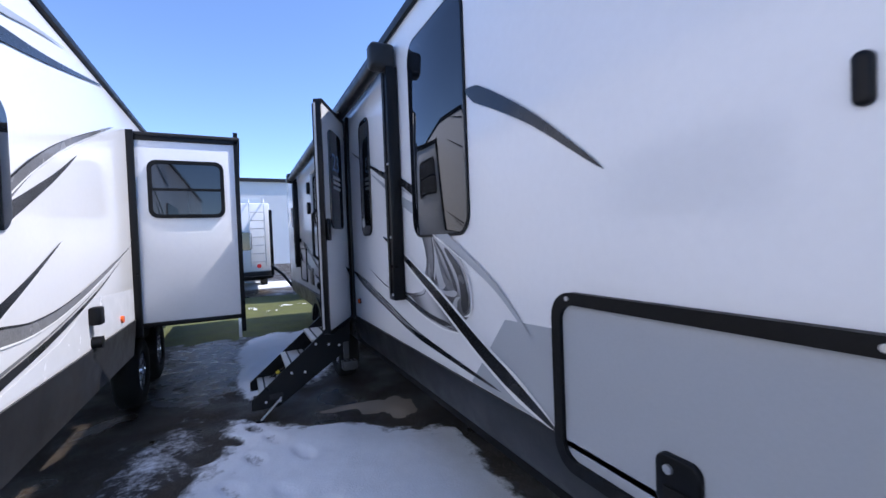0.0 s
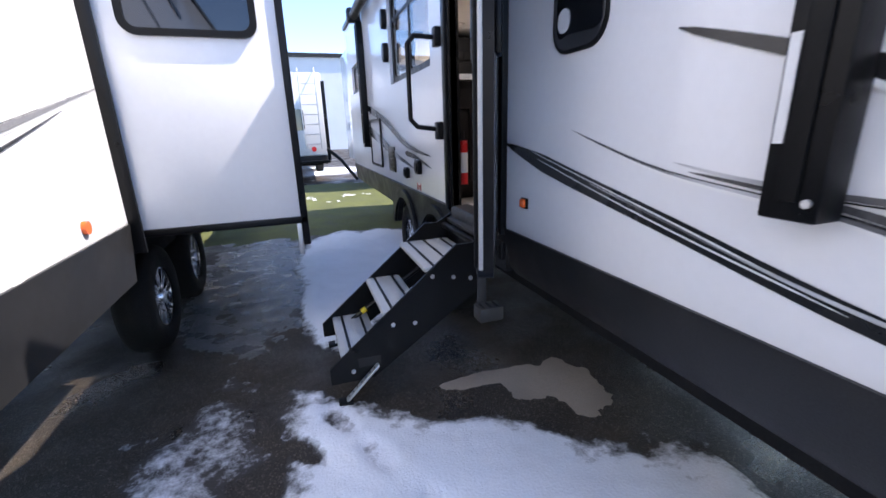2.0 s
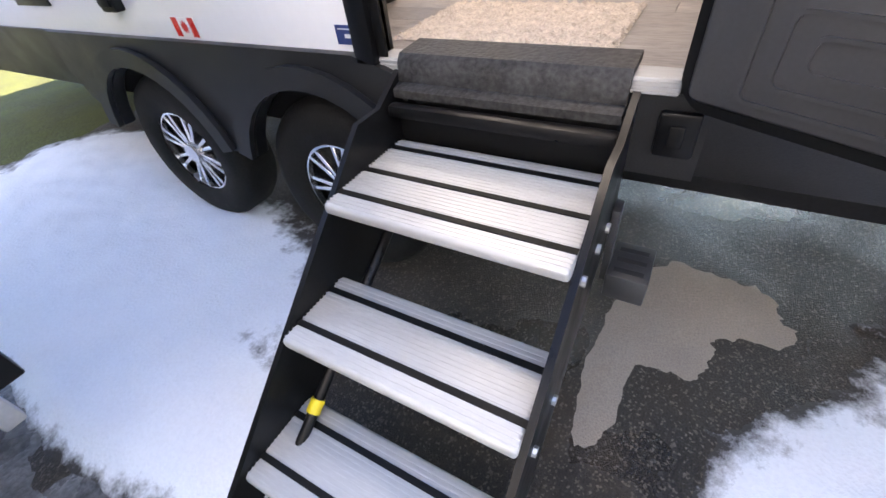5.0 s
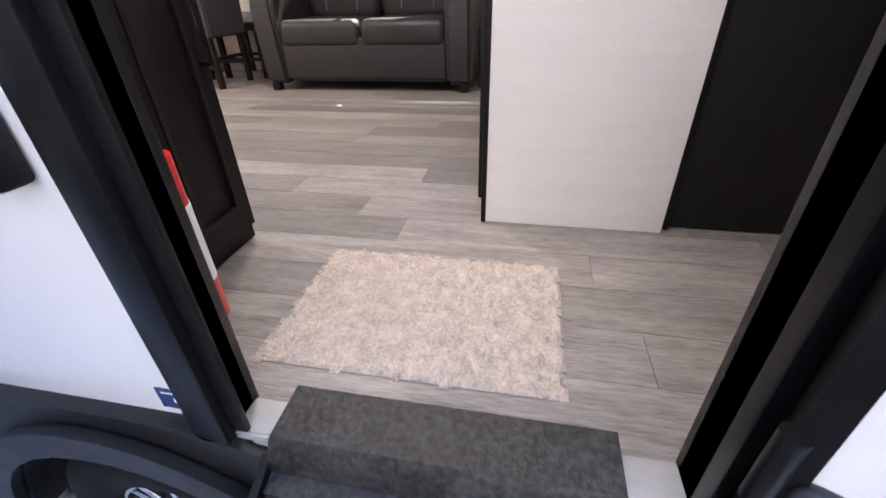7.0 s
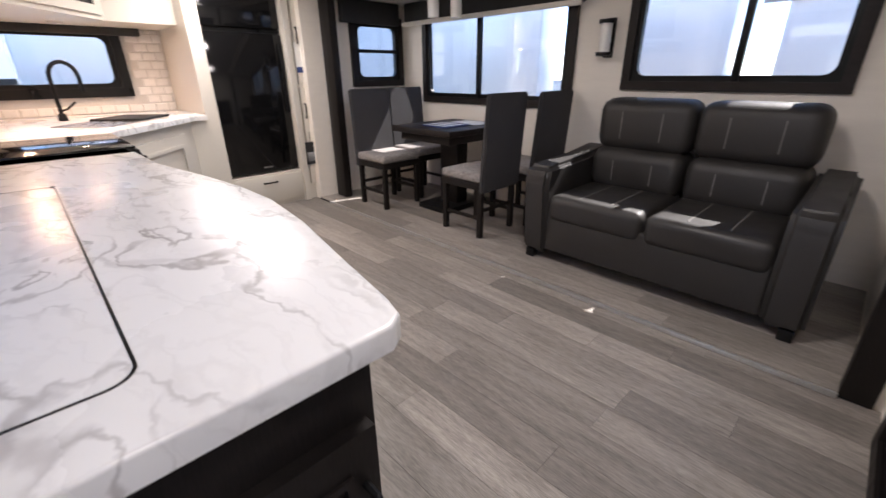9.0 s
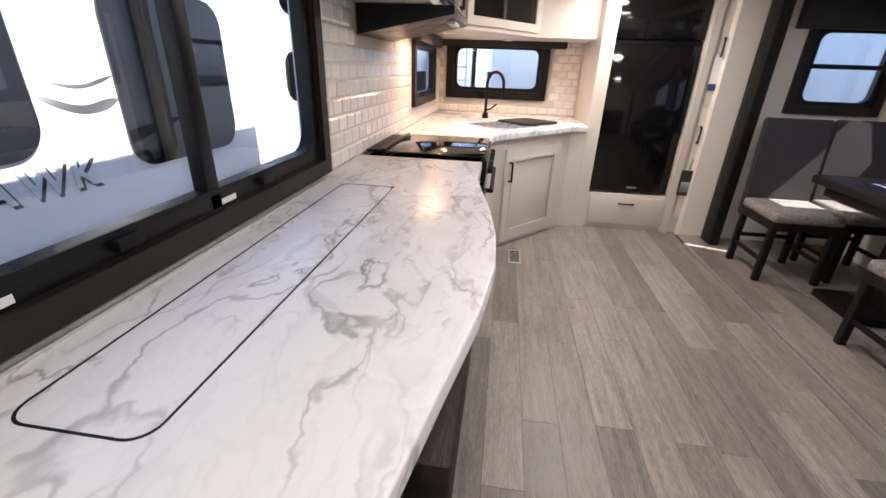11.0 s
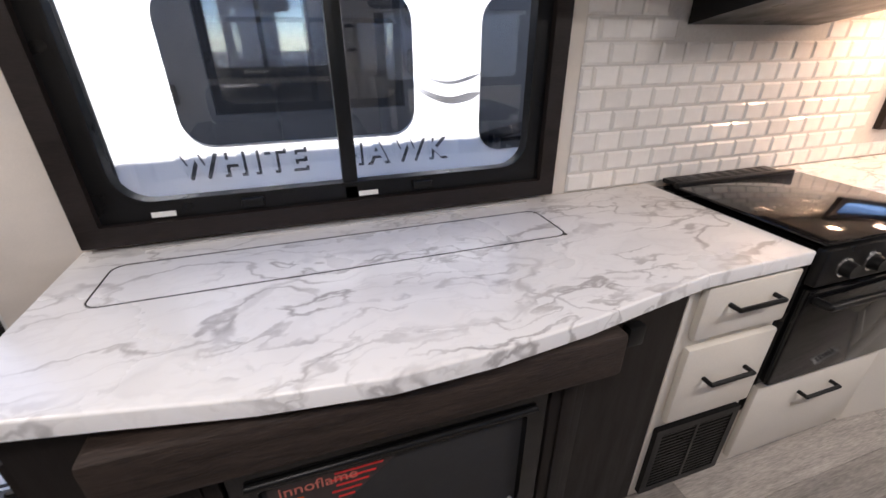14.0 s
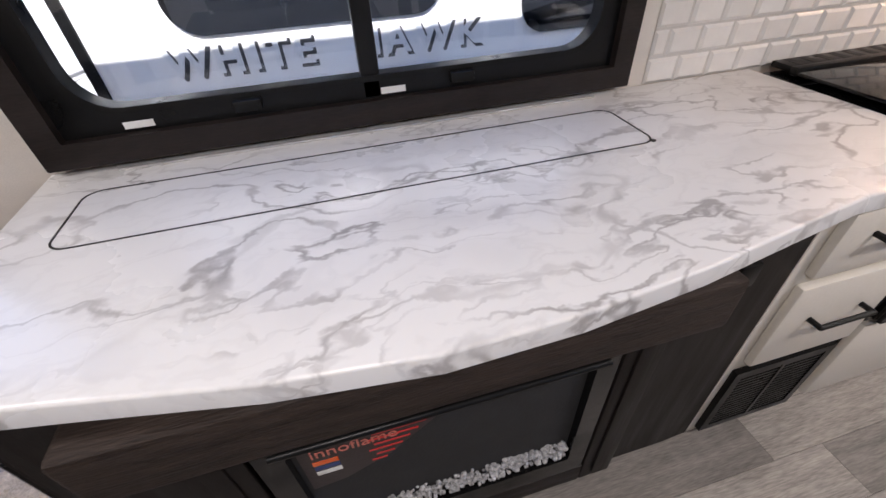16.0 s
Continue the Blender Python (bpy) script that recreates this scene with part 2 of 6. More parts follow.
def melting_snow():
    """Clean snow that thins to wet, dirty slush at its broken rim."""
    m = mat("melting_snow", (0.82, 0.84, 0.88), 0.65, var=0.06, scale=4, fine=90, bump=0.35)
    n, l = m.node_tree.nodes, m.node_tree.links
    b = n["Principled BSDF"]
    tc, sx, nz, ad, mr, mx = n.new("ShaderNodeTexCoord"), n.new("ShaderNodeSeparateXYZ"), n.new("ShaderNodeTexNoise"), n.new("ShaderNodeMath"), n.new("ShaderNodeMapRange"), n.new("ShaderNodeMix")
    nz.inputs["Scale"].default_value, nz.inputs["Detail"].default_value, nz.inputs["Roughness"].default_value = 16, 9, 0.75
    l.new(tc.outputs["Object"], sx.inputs[0]), l.new(tc.outputs["Object"], nz.inputs[0])
    ad.operation, ad.inputs[1].default_value = 'MULTIPLY_ADD', 0.055
    l.new(nz.outputs[0], ad.inputs[0]), l.new(sx.outputs[2], ad.inputs[2])
    mr.inputs[1].default_value, mr.inputs[2].default_value = 0.030, 0.048
    l.new(ad.outputs[0], mr.inputs[0])
    base = b.inputs["Base Color"].links[0].from_socket
    mx.data_type, mx.inputs[6].default_value = 'RGBA', (0.045, 0.040, 0.036, 1)
    l.new(mr.outputs[0], mx.inputs[0]), l.new(base, mx.inputs[7]), l.new(mx.outputs[2], b.inputs["Base Color"])
    return m


ASPHALT = wet_asphalt()
SNOW = melting_snow()
SLUSH = mat("grey_slush", (0.12, 0.12, 0.12), 0.3, var=0.5, scale=7, fine=60, bump=0.6)
GRASS = mat("winter_grass", (0.085, 0.095, 0.025), 0.9, var=0.5, scale=3, fine=60, bump=0.6)
TYRE = mat("tyre_rubber", (0.011, 0.0105, 0.010), 0.75, var=0.5, scale=12, bump=0.2, spec=0.2)
ORANGE = mat("amber_lens", (0.75, 0.12, 0.02), 0.15, bump=0.0)
RED = mat("red_paint", (0.60, 0.02, 0.02), 0.3, bump=0.0)
BLUE = mat("blue_print", (0.03, 0.05, 0.16), 0.3, var=0.2, bump=0.0)
PAPER = mat("white_print", (0.78, 0.78, 0.76), 0.5, var=0.04, bump=0.0)
CREAM = mat("cream_cabinet", (0.66, 0.62, 0.55), 0.38, var=0.04, scale=3, bump=0.01, rvar=0.05)
WALLP = mat("wallpaper", (0.62, 0.57, 0.51), 0.7, var=0.07, scale=8, fine=230, bump=0.12, stretch=(1, 1, 2.2))
WALLW = mat("white_panel", (0.84, 0.785, 0.71), 0.6, var=0.05, scale=8, fine=230, bump=0.08, stretch=(1, 0.4, 3))
CEILM = mat("ceiling_vinyl", (0.75, 0.73, 0.70), 0.6, var=0.04)
DARKWOOD = mat("dark_wood", (0.010, 0.0078, 0.0070), 0.5, var=0.5, scale=5, fine=60, bump=0.04, stretch=(6, 6, 0.7), spec=0.25)
DARKWOODH = mat("dark_wood_rail", (0.016, 0.012, 0.011), 0.5, var=0.5, scale=5, fine=60, bump=0.04, stretch=(6, 0.7, 6), spec=0.25)
DARKWALL = mat("dark_door", (0.013, 0.011, 0.010), 0.4, var=0.4, scale=4, fine=50, bump=0.03, stretch=(5, 5, 0.6), spec=0.25)
BEAM = mat("rough_sawn_wood", (0.030, 0.021, 0.017), 0.6, var=0.8, scale=6, fine=50, bump=0.35, stretch=(7, 0.6, 7), spec=0.25)
MARBLE = marble()
TILE = mat("ceramic_tile", (0.70, 0.68, 0.65), 0.18, var=0.05, scale=5, fine=40, bump=0.02, piece=0.06)
GROUT = mat("grout", (0.50, 0.48, 0.45), 0.8, var=0.1)
PLANK = plank_mat("vinyl_plank", (0.26, 0.235, 0.213), 0.27)
LEATHER = mat("dark_leather", (0.021, 0.019, 0.018), 0.5, var=0.2, scale=4, fine=150, bump=0.12)
STITCH = mat("stitching", (0.16, 0.15, 0.145), 0.7)
FABRIC = mat("grey_fabric", (0.042, 0.040, 0.042), 0.9, var=0.15, scale=5, fine=300, bump=0.25)
SEATF = mat("patterned_fabric", (0.24, 0.22, 0.21), 0.9, var=0.6, scale=45, fine=120, bump=0.25)
RUG = mat("shaggy_rug", (0.52, 0.45, 0.38), 0.95, var=0.35, scale=25, fine=130, bump=0.6)
APPL = mat("black_gloss", (0.005, 0.005, 0.0055), 0.08, var=0.1, bump=0.0, rvar=0.03, spec=0.35)
STEEL = mat("stainless", (0.45, 0.43, 0.40), 0.3, 0.9, var=0.1, scale=20)
CHROME = mat("machined_rim", (0.75, 0.75, 0.76), 0.18, 0.95, var=0.05)
FARWALL = mat("metal_siding", (0.66, 0.66, 0.66), 0.6, var=0.05, scale=1)
CRYSTAL = mat("glass_crystals", (0.42, 0.42, 0.43), 0.08, var=0.6, scale=40, spec=0.9)
SHADE = mat("black_blind", (0.02, 0.02, 0.021), 0.8, var=0.1)
LENS = mat("lamp_diffuser", (0.85, 0.83, 0.80), 0.4, var=0.02)


# ---- mesh helpers ----
def cube(bm, x0, x1, y0, y1, z0, z1, bevel=0.0, seg=2, m=None):
    vs = [bm.verts.new(p) for p in ((x0, y0, z0), (x1, y0, z0), (x1, y1, z0), (x0, y1, z0), (x0, y0, z1), (x1, y0, z1), (x1, y1, z1), (x0, y1, z1))]
    fs = [bm.faces.new([vs[i] for i in q]) for q in ((3, 2, 1, 0), (4, 5, 6, 7), (0, 1, 5, 4), (1, 2, 6, 5), (2, 3, 7, 6), (3, 0, 4, 7))]
    if bevel:
        es = list({e for f in fs for e in f.edges})
        out = bmesh.ops.bevel(bm, geom=es, offset=bevel, segments=seg, affect='EDGES', profile=0.5)
        vs = list({v for f in out["faces"] for v in f.verts} | {v for v in vs if v.is_valid})
    if m is not None:
        bmesh.ops.transform(bm, matrix=m, verts=vs)
    return bm


def B(x0, x1, y0, y1, z0, z1, bevel=0.0, seg=2, m=None):
    return cube(bmesh.new(), x0, x1, y0, y1, z0, z1, bevel, seg, m)


def cyl(bm, p, q, r, seg=16, r2=None):
    p, q = Vector(p), Vector(q)
    d = q - p
    m = Matrix.Translation((p + q) / 2) @ d.to_track_quat('Z', 'Y').to_matrix().to_4x4()
    bmesh.ops.create_cone(bm, cap_ends=True, segments=seg, radius1=r, radius2=r if r2 is None else r2, depth=d.length, matrix=m)
    return bm


def tube(bm, pts, r, seg=10):
    """A round bar through the points."""
    for a, b in zip(pts, pts[1:]):
        cyl(bm, a, b, r, seg)
    for p in pts[1:-1]:
        bmesh.ops.create_uvsphere(bm, u_segments=seg, v_segments=6, radius=r, matrix=Matrix.Translation(p))
    return bm


def prism(bm, pts, axis, a, b, bevel=0.0):
    """A flat outline, given in the two other axes, thickened from a to b along the axis."""
    def put(u, v, w):
        return {'x': (w, u, v), 'y': (u, w, v), 'z': (u, v, w)}[axis]
    lo = [bm.verts.new(put(u, v, a)) for u, v in pts]
    hi = [bm.verts.new(put(u, v, b)) for u, v in pts]
    n = len(pts)
    fs = [bm.faces.new(lo), bm.faces.new(hi)] + [bm.faces.new((lo[i], lo[(i + 1) % n], hi[(i + 1) % n], hi[i])) for i in range(n)]
    bmesh.ops.recalc_face_normals(bm, faces=fs)
    if bevel:
        bmesh.ops.bevel(bm, geom=list(fs[1].edges), offset=bevel, segments=3, affect='EDGES', profile=0.5)
    return bm


def rrect(u0, u1, v0, v1, r, n=6):
    out = []
    for cu, cv, a0 in ((u1 - r, v1 - r, 0), (u0 + r, v1 - r, 90), (u0 + r, v0 + r, 180), (u1 - r, v0 + r, 270)):
        for k in range(n + 1):
            a = radians(a0 + 90 * k / n)
            out.append((cu + r * math.cos(a), cv + r * math.sin(a)))
    return out


def ring(bm, outer, inner, axis, a, b):
    """A frame between two outlines of as many points."""
    def put(u, v, w):
        return {'x': (w, u, v), 'y': (u, w, v), 'z': (u, v, w)}[axis]
    g = [[bm.verts.new(put(u, v, w)) for u, v in pts] for w in (a, b) for pts in (outer, inner)]
    n = len(outer)
    fs = []
    for i in range(n):
        j = (i + 1) % n
        for p, q in ((g[0], g[1]), (g[2], g[3]), (g[0], g[2]), (g[1], g[3])):
            fs.append(bm.faces.new((p[i], p[j], q[j], q[i])))
    bmesh.ops.recalc_face_normals(bm, faces=fs)
    return bm


def finish(name, bm, material, smooth=False):
    me = bpy.data.meshes.new(name)
    bmesh.ops.recalc_face_normals(bm, faces=bm.faces)
    bm.to_mesh(me)
    bm.free()
    me.materials.append(material)
    if smooth:
        for p in me.polygons:
            p.use_smooth = True
        me.set_sharp_from_angle(angle=radians(40))
    return me


def part(name, bm, material, parent, label="", smooth=True):
    ob = new(name, finish(name, bm, material, smooth))
    ob.parent = parent
    return tagged(ob, label)


def thing(name, label, category, group="", kind="", at=(0, 0, 0)):
    ob = new(name)
    ob.empty_display_size = 0.1
    ob.location = at
    return tagged(ob, label, category, group, kind)


def solid(name, bm, material, label, category, group="", kind="", smooth=True):
    return tagged(new(name, finish(name, bm, material, smooth)), label, category, group, kind)


def holed(axis, a, b, u0, u1, v0, v1, holes):
    """A slab from a to b along the axis, with rectangular openings (u0, u1, v0, v1)."""
    bm = bmesh.new()
    us = sorted({u0, u1, *[h[0] for h in holes], *[h[1] for h in holes]})
    vs = sorted({v0, v1, *[h[2] for h in holes], *[h[3] for h in holes]})
    us, vs = [u for u in us if u0 <= u <= u1], [v for v in vs if v0 <= v <= v1]
    gap = lambda u, v: any(h[0] < u < h[1] and h[2] < v < h[3] for h in holes) or not (u0 < u < u1 and v0 < v < v1)
    def put(u, v, w):
        return {'x': (w, u, v), 'y': (u, w, v)}[axis]
    cache = {}
    def V(u, v, w):
        k = (u, v, w)
        if k not in cache:
            cache[k] = bm.verts.new(put(u, v, w))
        return cache[k]
    for p, q in zip(us, us[1:]):
        for r, s in zip(vs, vs[1:]):
            mu, mv = (p + q) / 2, (r + s) / 2
            if gap(mu, mv):
                continue
            for w in (a, b):
                bm.faces.new([V(p, r, w), V(q, r, w), V(q, s, w), V(p, s, w)])
            e = 1e-4
            if gap(p - e, mv): bm.faces.new([V(p, r, a), V(p, s, a), V(p, s, b), V(p, r, b)])
            if gap(q + e, mv): bm.faces.new([V(q, r, a), V(q, s, a), V(q, s, b), V(q, r, b)])
            if gap(mu, r - e): bm.faces.new([V(p, r, a), V(q, r, a), V(q, r, b), V(p, r, b)])
            if gap(mu, s + e): bm.faces.new([V(p, s, a), V(q, s, a), V(q, s, b), V(p, s, b)])
    return bm


def field(name, x0, x1, y0, y1, step, height, material, label, category, kind="stuff"):
    """A sheet with an uneven outline: the part of a height field that stands above zero."""
    nx, ny = int((x1 - x0) / step), int((y1 - y0) / step)
    bm = bmesh.new()
    vs = {}
    for i in range(nx + 1):
        for j in range(ny + 1):
            x, y = x0 + i * step, y0 + j * step
            h = height(x, y)
            vs[i, j] = (bm.verts.new((x, y, max(h, -0.004))), h)
    for i in range(nx):
        for j in range(ny):
            q = [vs[i, j], vs[i + 1, j], vs[i + 1, j + 1], vs[i, j + 1]]
            if max(h for v, h in q) > 0:
                bm.faces.new([v for v, h in q])
    bmesh.ops.delete(bm, geom=[v for v in bm.verts if not v.link_faces], context='VERTS')
    return solid(name, bm, material, label, category, kind=kind)


def blob(x, y, cx, cy, rx, ry, turn=0.0):
    c, s = math.cos(turn), math.sin(turn)
    u, v = (x - cx) * c + (y - cy) * s, -(x - cx) * s + (y - cy) * c
    return 1 - math.hypot(u / rx, v / ry)


def swoosh(name, parent, material, x, pts, width, label="", power=0.8):
    """A tapered decal along a curve of (y, z) points on a wall at x, pointed at its far end."""
    bm = bmesh.new()
    n = 28
    def curve(t):
        k = t * (len(pts) - 1)
        i = min(int(k), len(pts) - 2)
        f = k - i
        p0, p1, p2, p3 = (Vector(pts[max(0, min(len(pts) - 1, i + d))]) for d in (-1, 0, 1, 2))
        return 0.5 * (2 * p1 + (p2 - p0) * f + (2 * p0 - 5 * p1 + 4 * p2 - p3) * f * f + (3 * p1 - p0 - 3 * p2 + p3) * f ** 3)
    rows = []
    for k in range(n + 1):
        t = k / n
        p, d = curve(t), curve(min(1, t + 0.01)) - curve(max(0, t - 0.01))
        d = Vector((-d.y, d.x)).normalized()
        w = width * (max(1e-3, 1 - t)) ** power * min(1, 0.15 + 6 * t) / 2
        rows.append((p + d * w, p - d * w))
    lo = [[bm.verts.new((xx, q.x, q.y)) for q in r] for r in rows for xx in (x,)]
    for a, b in zip(lo, lo[1:]):
        bm.faces.new((a[0], a[1], b[1], b[0]))
    geo = bmesh.ops.extrude_face_region(bm, geom=bm.faces[:])
    bmesh.ops.translate(bm, vec=(-0.0004, 0, 0), verts=[g for g in geo["geom"] if isinstance(g, bmesh.types.BMVert)])
    return part(name, bm, material, parent, label)


# ---- ground ----
bm = bmesh.new()
cube(bm, -120, 120, -80, 300, -0.3, 0.0)
solid("ground", bm, ASPHALT, "dark wet asphalt of a trailer lot", "ground", kind="structure")


def rough(x, y, s, a):
    return a * (noise.noise((x * s, y * s, 3.1)) + 0.5 * noise.noise((x * s * 2.7, y * s * 2.7, 7.7)) + 0.3 * noise.noise((x * s * 7, y * s * 7, 1.7)))


FEET = [(-0.93, 4.93, 0.5), (-1.10, 4.80, 0.6), (-0.80, 4.64, 0.35), (-0.95, 4.35, 0.4), (-0.62, 4.25, 0.3), (-1.1, 4.0, 0.5), (-0.78, 3.75, 0.4), (-0.55, 3.45, 0.2), (-0.95, 3.3, 0.5), (-0.7, 2.9, 0.3)]


def near_snow(x, y):
    d = min((5.17 - 0.70 * (x + 0.9) - y) * 0.78, (x + 1.20 + 0.35 * max(0, 4.75 - y) + 0.18 * noise.noise((0, y * 2.1, 4))) * 0.7, y - 1.2, 0.75 - x - 0.12 * (5 - y))
    d += rough(x, y, 2.2, 0.10) + rough(x, y, 9, 0.03)
    h = 0.062 * (1 - math.exp(-max(d, -0.3) * 4)) + rough(x, y, 5.0, 0.010) * (1 if d < 0.25 else 0.5)
    for fx, fy, a in FEET:
        f = blob(x, y, fx, fy, 0.065, 0.16, a)
        if f > 0:
            h -= min(0.024, f * 0.06)
    return h


field("near_snow", -2.3, 0.6, 0.6, 5.6, 0.025, near_snow, SNOW, "bank of white melting snow with footprints on asphalt", "snow")


def far_snow(x, y):
    h = max(blob(x, y, -0.45, 7.6, 0.72, 1.75), blob(x, y, -0.8, 6.5, 0.32, 0.9), blob(x, y, 0.0, 8.3, 0.6, 0.9))
    return 0.12 * min(h, 0.4) + rough(x, y, 3.0, 0.014)


field("far_snow", -1.6, 0.9, 5.2, 9.8, 0.03, far_snow, SNOW, "smooth white snow beside the trailer wheels", "snow")
field("slush", -2.2, -0.7, 5.6, 9.6, 0.03, lambda x, y: 0.02 * blob(x, y, -1.45, 7.6, 0.65, 1.7) + rough(x, y, 4, 0.012), SLUSH, "grey wet slush under the neighbouring trailer", "slush")
field("ice_film", -2.1, -1.0, 3.6, 5.8, 0.025, lambda x, y: 0.014 * blob(x, y, -1.60, 4.72, 0.30, 0.72, -0.22) + rough(x, y, 5, 0.010) - 0.001, SNOW, "thin grey-white ice crust on wet asphalt", "ice")
field("dry_patch", -0.5, 0.6, 4.3, 5.3, 0.02, lambda x, y: 0.004 * max(blob(x, y, 0.33, 4.80, 0.16, 0.28, 0.0), blob(x, y, 0.16, 4.90, 0.20, 0.16, 0.0), blob(x, y, -0.06, 5.03, 0.32, 0.065, -0.03)) + rough(x, y, 7, 0.0011), DRY, "pale dry patch on the dark asphalt", "asphalt")
field("slush_rim", 0.0, 0.9, 2.8, 4.5, 0.025, lambda x, y: 0.012 * blob(x, y, 0.35, 3.7, 0.4, 0.75) + rough(x, y, 6, 0.016) - 0.009, SNOW, "thin broken snow crust under the trailer", "snow")


def lawn(x, y):
    return 0.05 * min(0.5, min((y - 9.1) * 1.2, (15.5 - y) * 0.6, 1)) + rough(x, y, 2, 0.012)


field("grass_strip", -7, 8, 8.8, 15.8, 0.12, lawn, GRASS, "strip of short dull green winter grass", "grass")
field("lawn_snow", -3, 3.5, 10.5, 14, 0.06, lambda x, y: 0.03 + 0.08 * min(0.3, blob(x, y, 0.0, 12.6, 2.2, 1.0)) - 0.035 + rough(x, y, 2, 0.02), SNOW, "leftover snow lying on the grass", "snow")
field("snow_rest", -7, 4, 17, 24, 0.1, lambda x, y: 0.08 * min(0.3, blob(x, y, -1.5, 20, 3.5, 2.4)) + rough(x, y, 1, 0.012), SNOW, "flat remains of snow on the yard", "snow")


# ---- own trailer: shell ----
YB, YE = -2.2, 10.62
DOOR = (5.05, 5.78, FLOOR, 2.74)
KWIN = (6.17, 7.47, 1.84, 2.66)
SMWIN = (9.28, 10.16, 1.97, 2.36)
solid("wall_west", holed('x', 0.0, 0.05, YB, YE, 0.86, 3.02, [DOOR, KWIN, SMWIN]), WHITE, "glossy white fibreglass side wall of the trailer", "wall", kind="structure")
solid("wall_east", holed('x', 2.42, 2.46, YB, YE, 0.60, 3.02, [(5.52, 9.66, 0.86, 2.80)]), WALLW, "pale inner wall round the slide-out", "wall", kind="structure")
SINKW = (0.22, 1.10, 1.99, 2.42)
solid("wall_north", holed('y', 10.56, 10.62, 0.05, 2.42, 0.86, 3.02, [SINKW]), WALLW, "rear wall behind the sink and fridge", "wall", kind="structure")
solid("wall_south", holed('y', YB, YB + 0.05, 0.05, 2.42, 0.60, 3.02, []), WHITE, "front end wall of the trailer", "wall", kind="structure")
solid("ceiling", B(0.05, 2.42, YB + 0.05, 10.56, CEIL, CEIL + 0.05), CEILM, "pale vinyl trailer ceiling", "ceiling", kind="structure")
bm = bmesh.new()
prism(bm, [(-0.02, 3.02), (0.03, 3.10), (0.3, 3.16), (2.1, 3.16), (2.43, 3.10), (2.48, 3.02)], 'y', YB, YE)
solid("roof", bm, WHITE, "white crowned trailer roof", "roof", kind="structure")
solid("roof_trim", B(-0.03, -0.002, YB, YE, 2.97, 3.03, 0.006), BLACK, "black gutter rail along the roof edge", "trim", kind="structure")
solid("belly", B(0.06, 2.40, YB, YE, 0.60, 0.72), UNDER, "black plastic underbelly of the trailer", "underbelly", kind="structure")
solid("sub_floor", B(0.05, 2.42, YB, 10.56, 0.76, 0.855), WALLP, "plywood floor deck", "floor", kind="structure")
bm = bmesh.new()
prism(bm, [(0.0, 0.895), (-0.012, 0.895), (-0.012, 0.875), (0.02, 0.70), (0.10, 0.58), (0.13, 0.58), (0.06, 0.72), (0.01, 0.875)], 'y', YB, 4.98)
solid("skirt_front", bm, SKIRT, "black slanted lower skirt of the trailer", "skirt", kind="structure")
bm = bmesh.new()
prism(bm, [(0.0, 0.885), (-0.012, 0.885), (-0.012, 0.86), (0.02, 0.62), (0.05, 0.62), (0.01, 0.86)], 'y', 7.62, YE)
solid("skirt_rear", bm, SKIRT, "black lower skirt of the trailer", "skirt", kind="structure")
solid("step_header", B(0.0, 0.05, 4.98, 5.86, 0.66, 0.855), SKIRT, "dark textured panel under the entry", "panel", kind="structure")

# fender over two wheels
AX = (6.07, 7.02)
pts = [(5.70, 0.84), (5.86, 0.885), (7.62, 0.885), (7.62, 0.72), (7.56, 0.60)]
for c in reversed(AX):
    for k in range(0, 13):
        a = radians(15 + 150 * k / 12)
        pts.append((c + 0.40 * math.cos(a), 0.36 + 0.42 * math.sin(a) * 1.0))
pts += [(5.66, 0.60)]
fender = thing("fender_skirt", "black plastic fender skirt with two wheel arches", "fender")
bm = bmesh.new()
prism(bm, pts, 'x', -0.03, 0.03, 0.012)
part("panel", bm, SKIRT, fender)
for c in AX:
    bm = bmesh.new()
    outer = [(c + 0.47 * math.cos(radians(a)), 0.36 + 0.49 * math.sin(radians(a))) for a in range(15, 166, 10)]
    inner = [(c + 0.40 * math.cos(radians(a)), 0.36 + 0.42 * math.sin(radians(a))) for a in range(15, 166, 10)]
    prism(bm, outer + inner[::-1], 'x', -0.06, -0.03, 0.01)
    part("arch_flare", bm, SKIRT, fender)


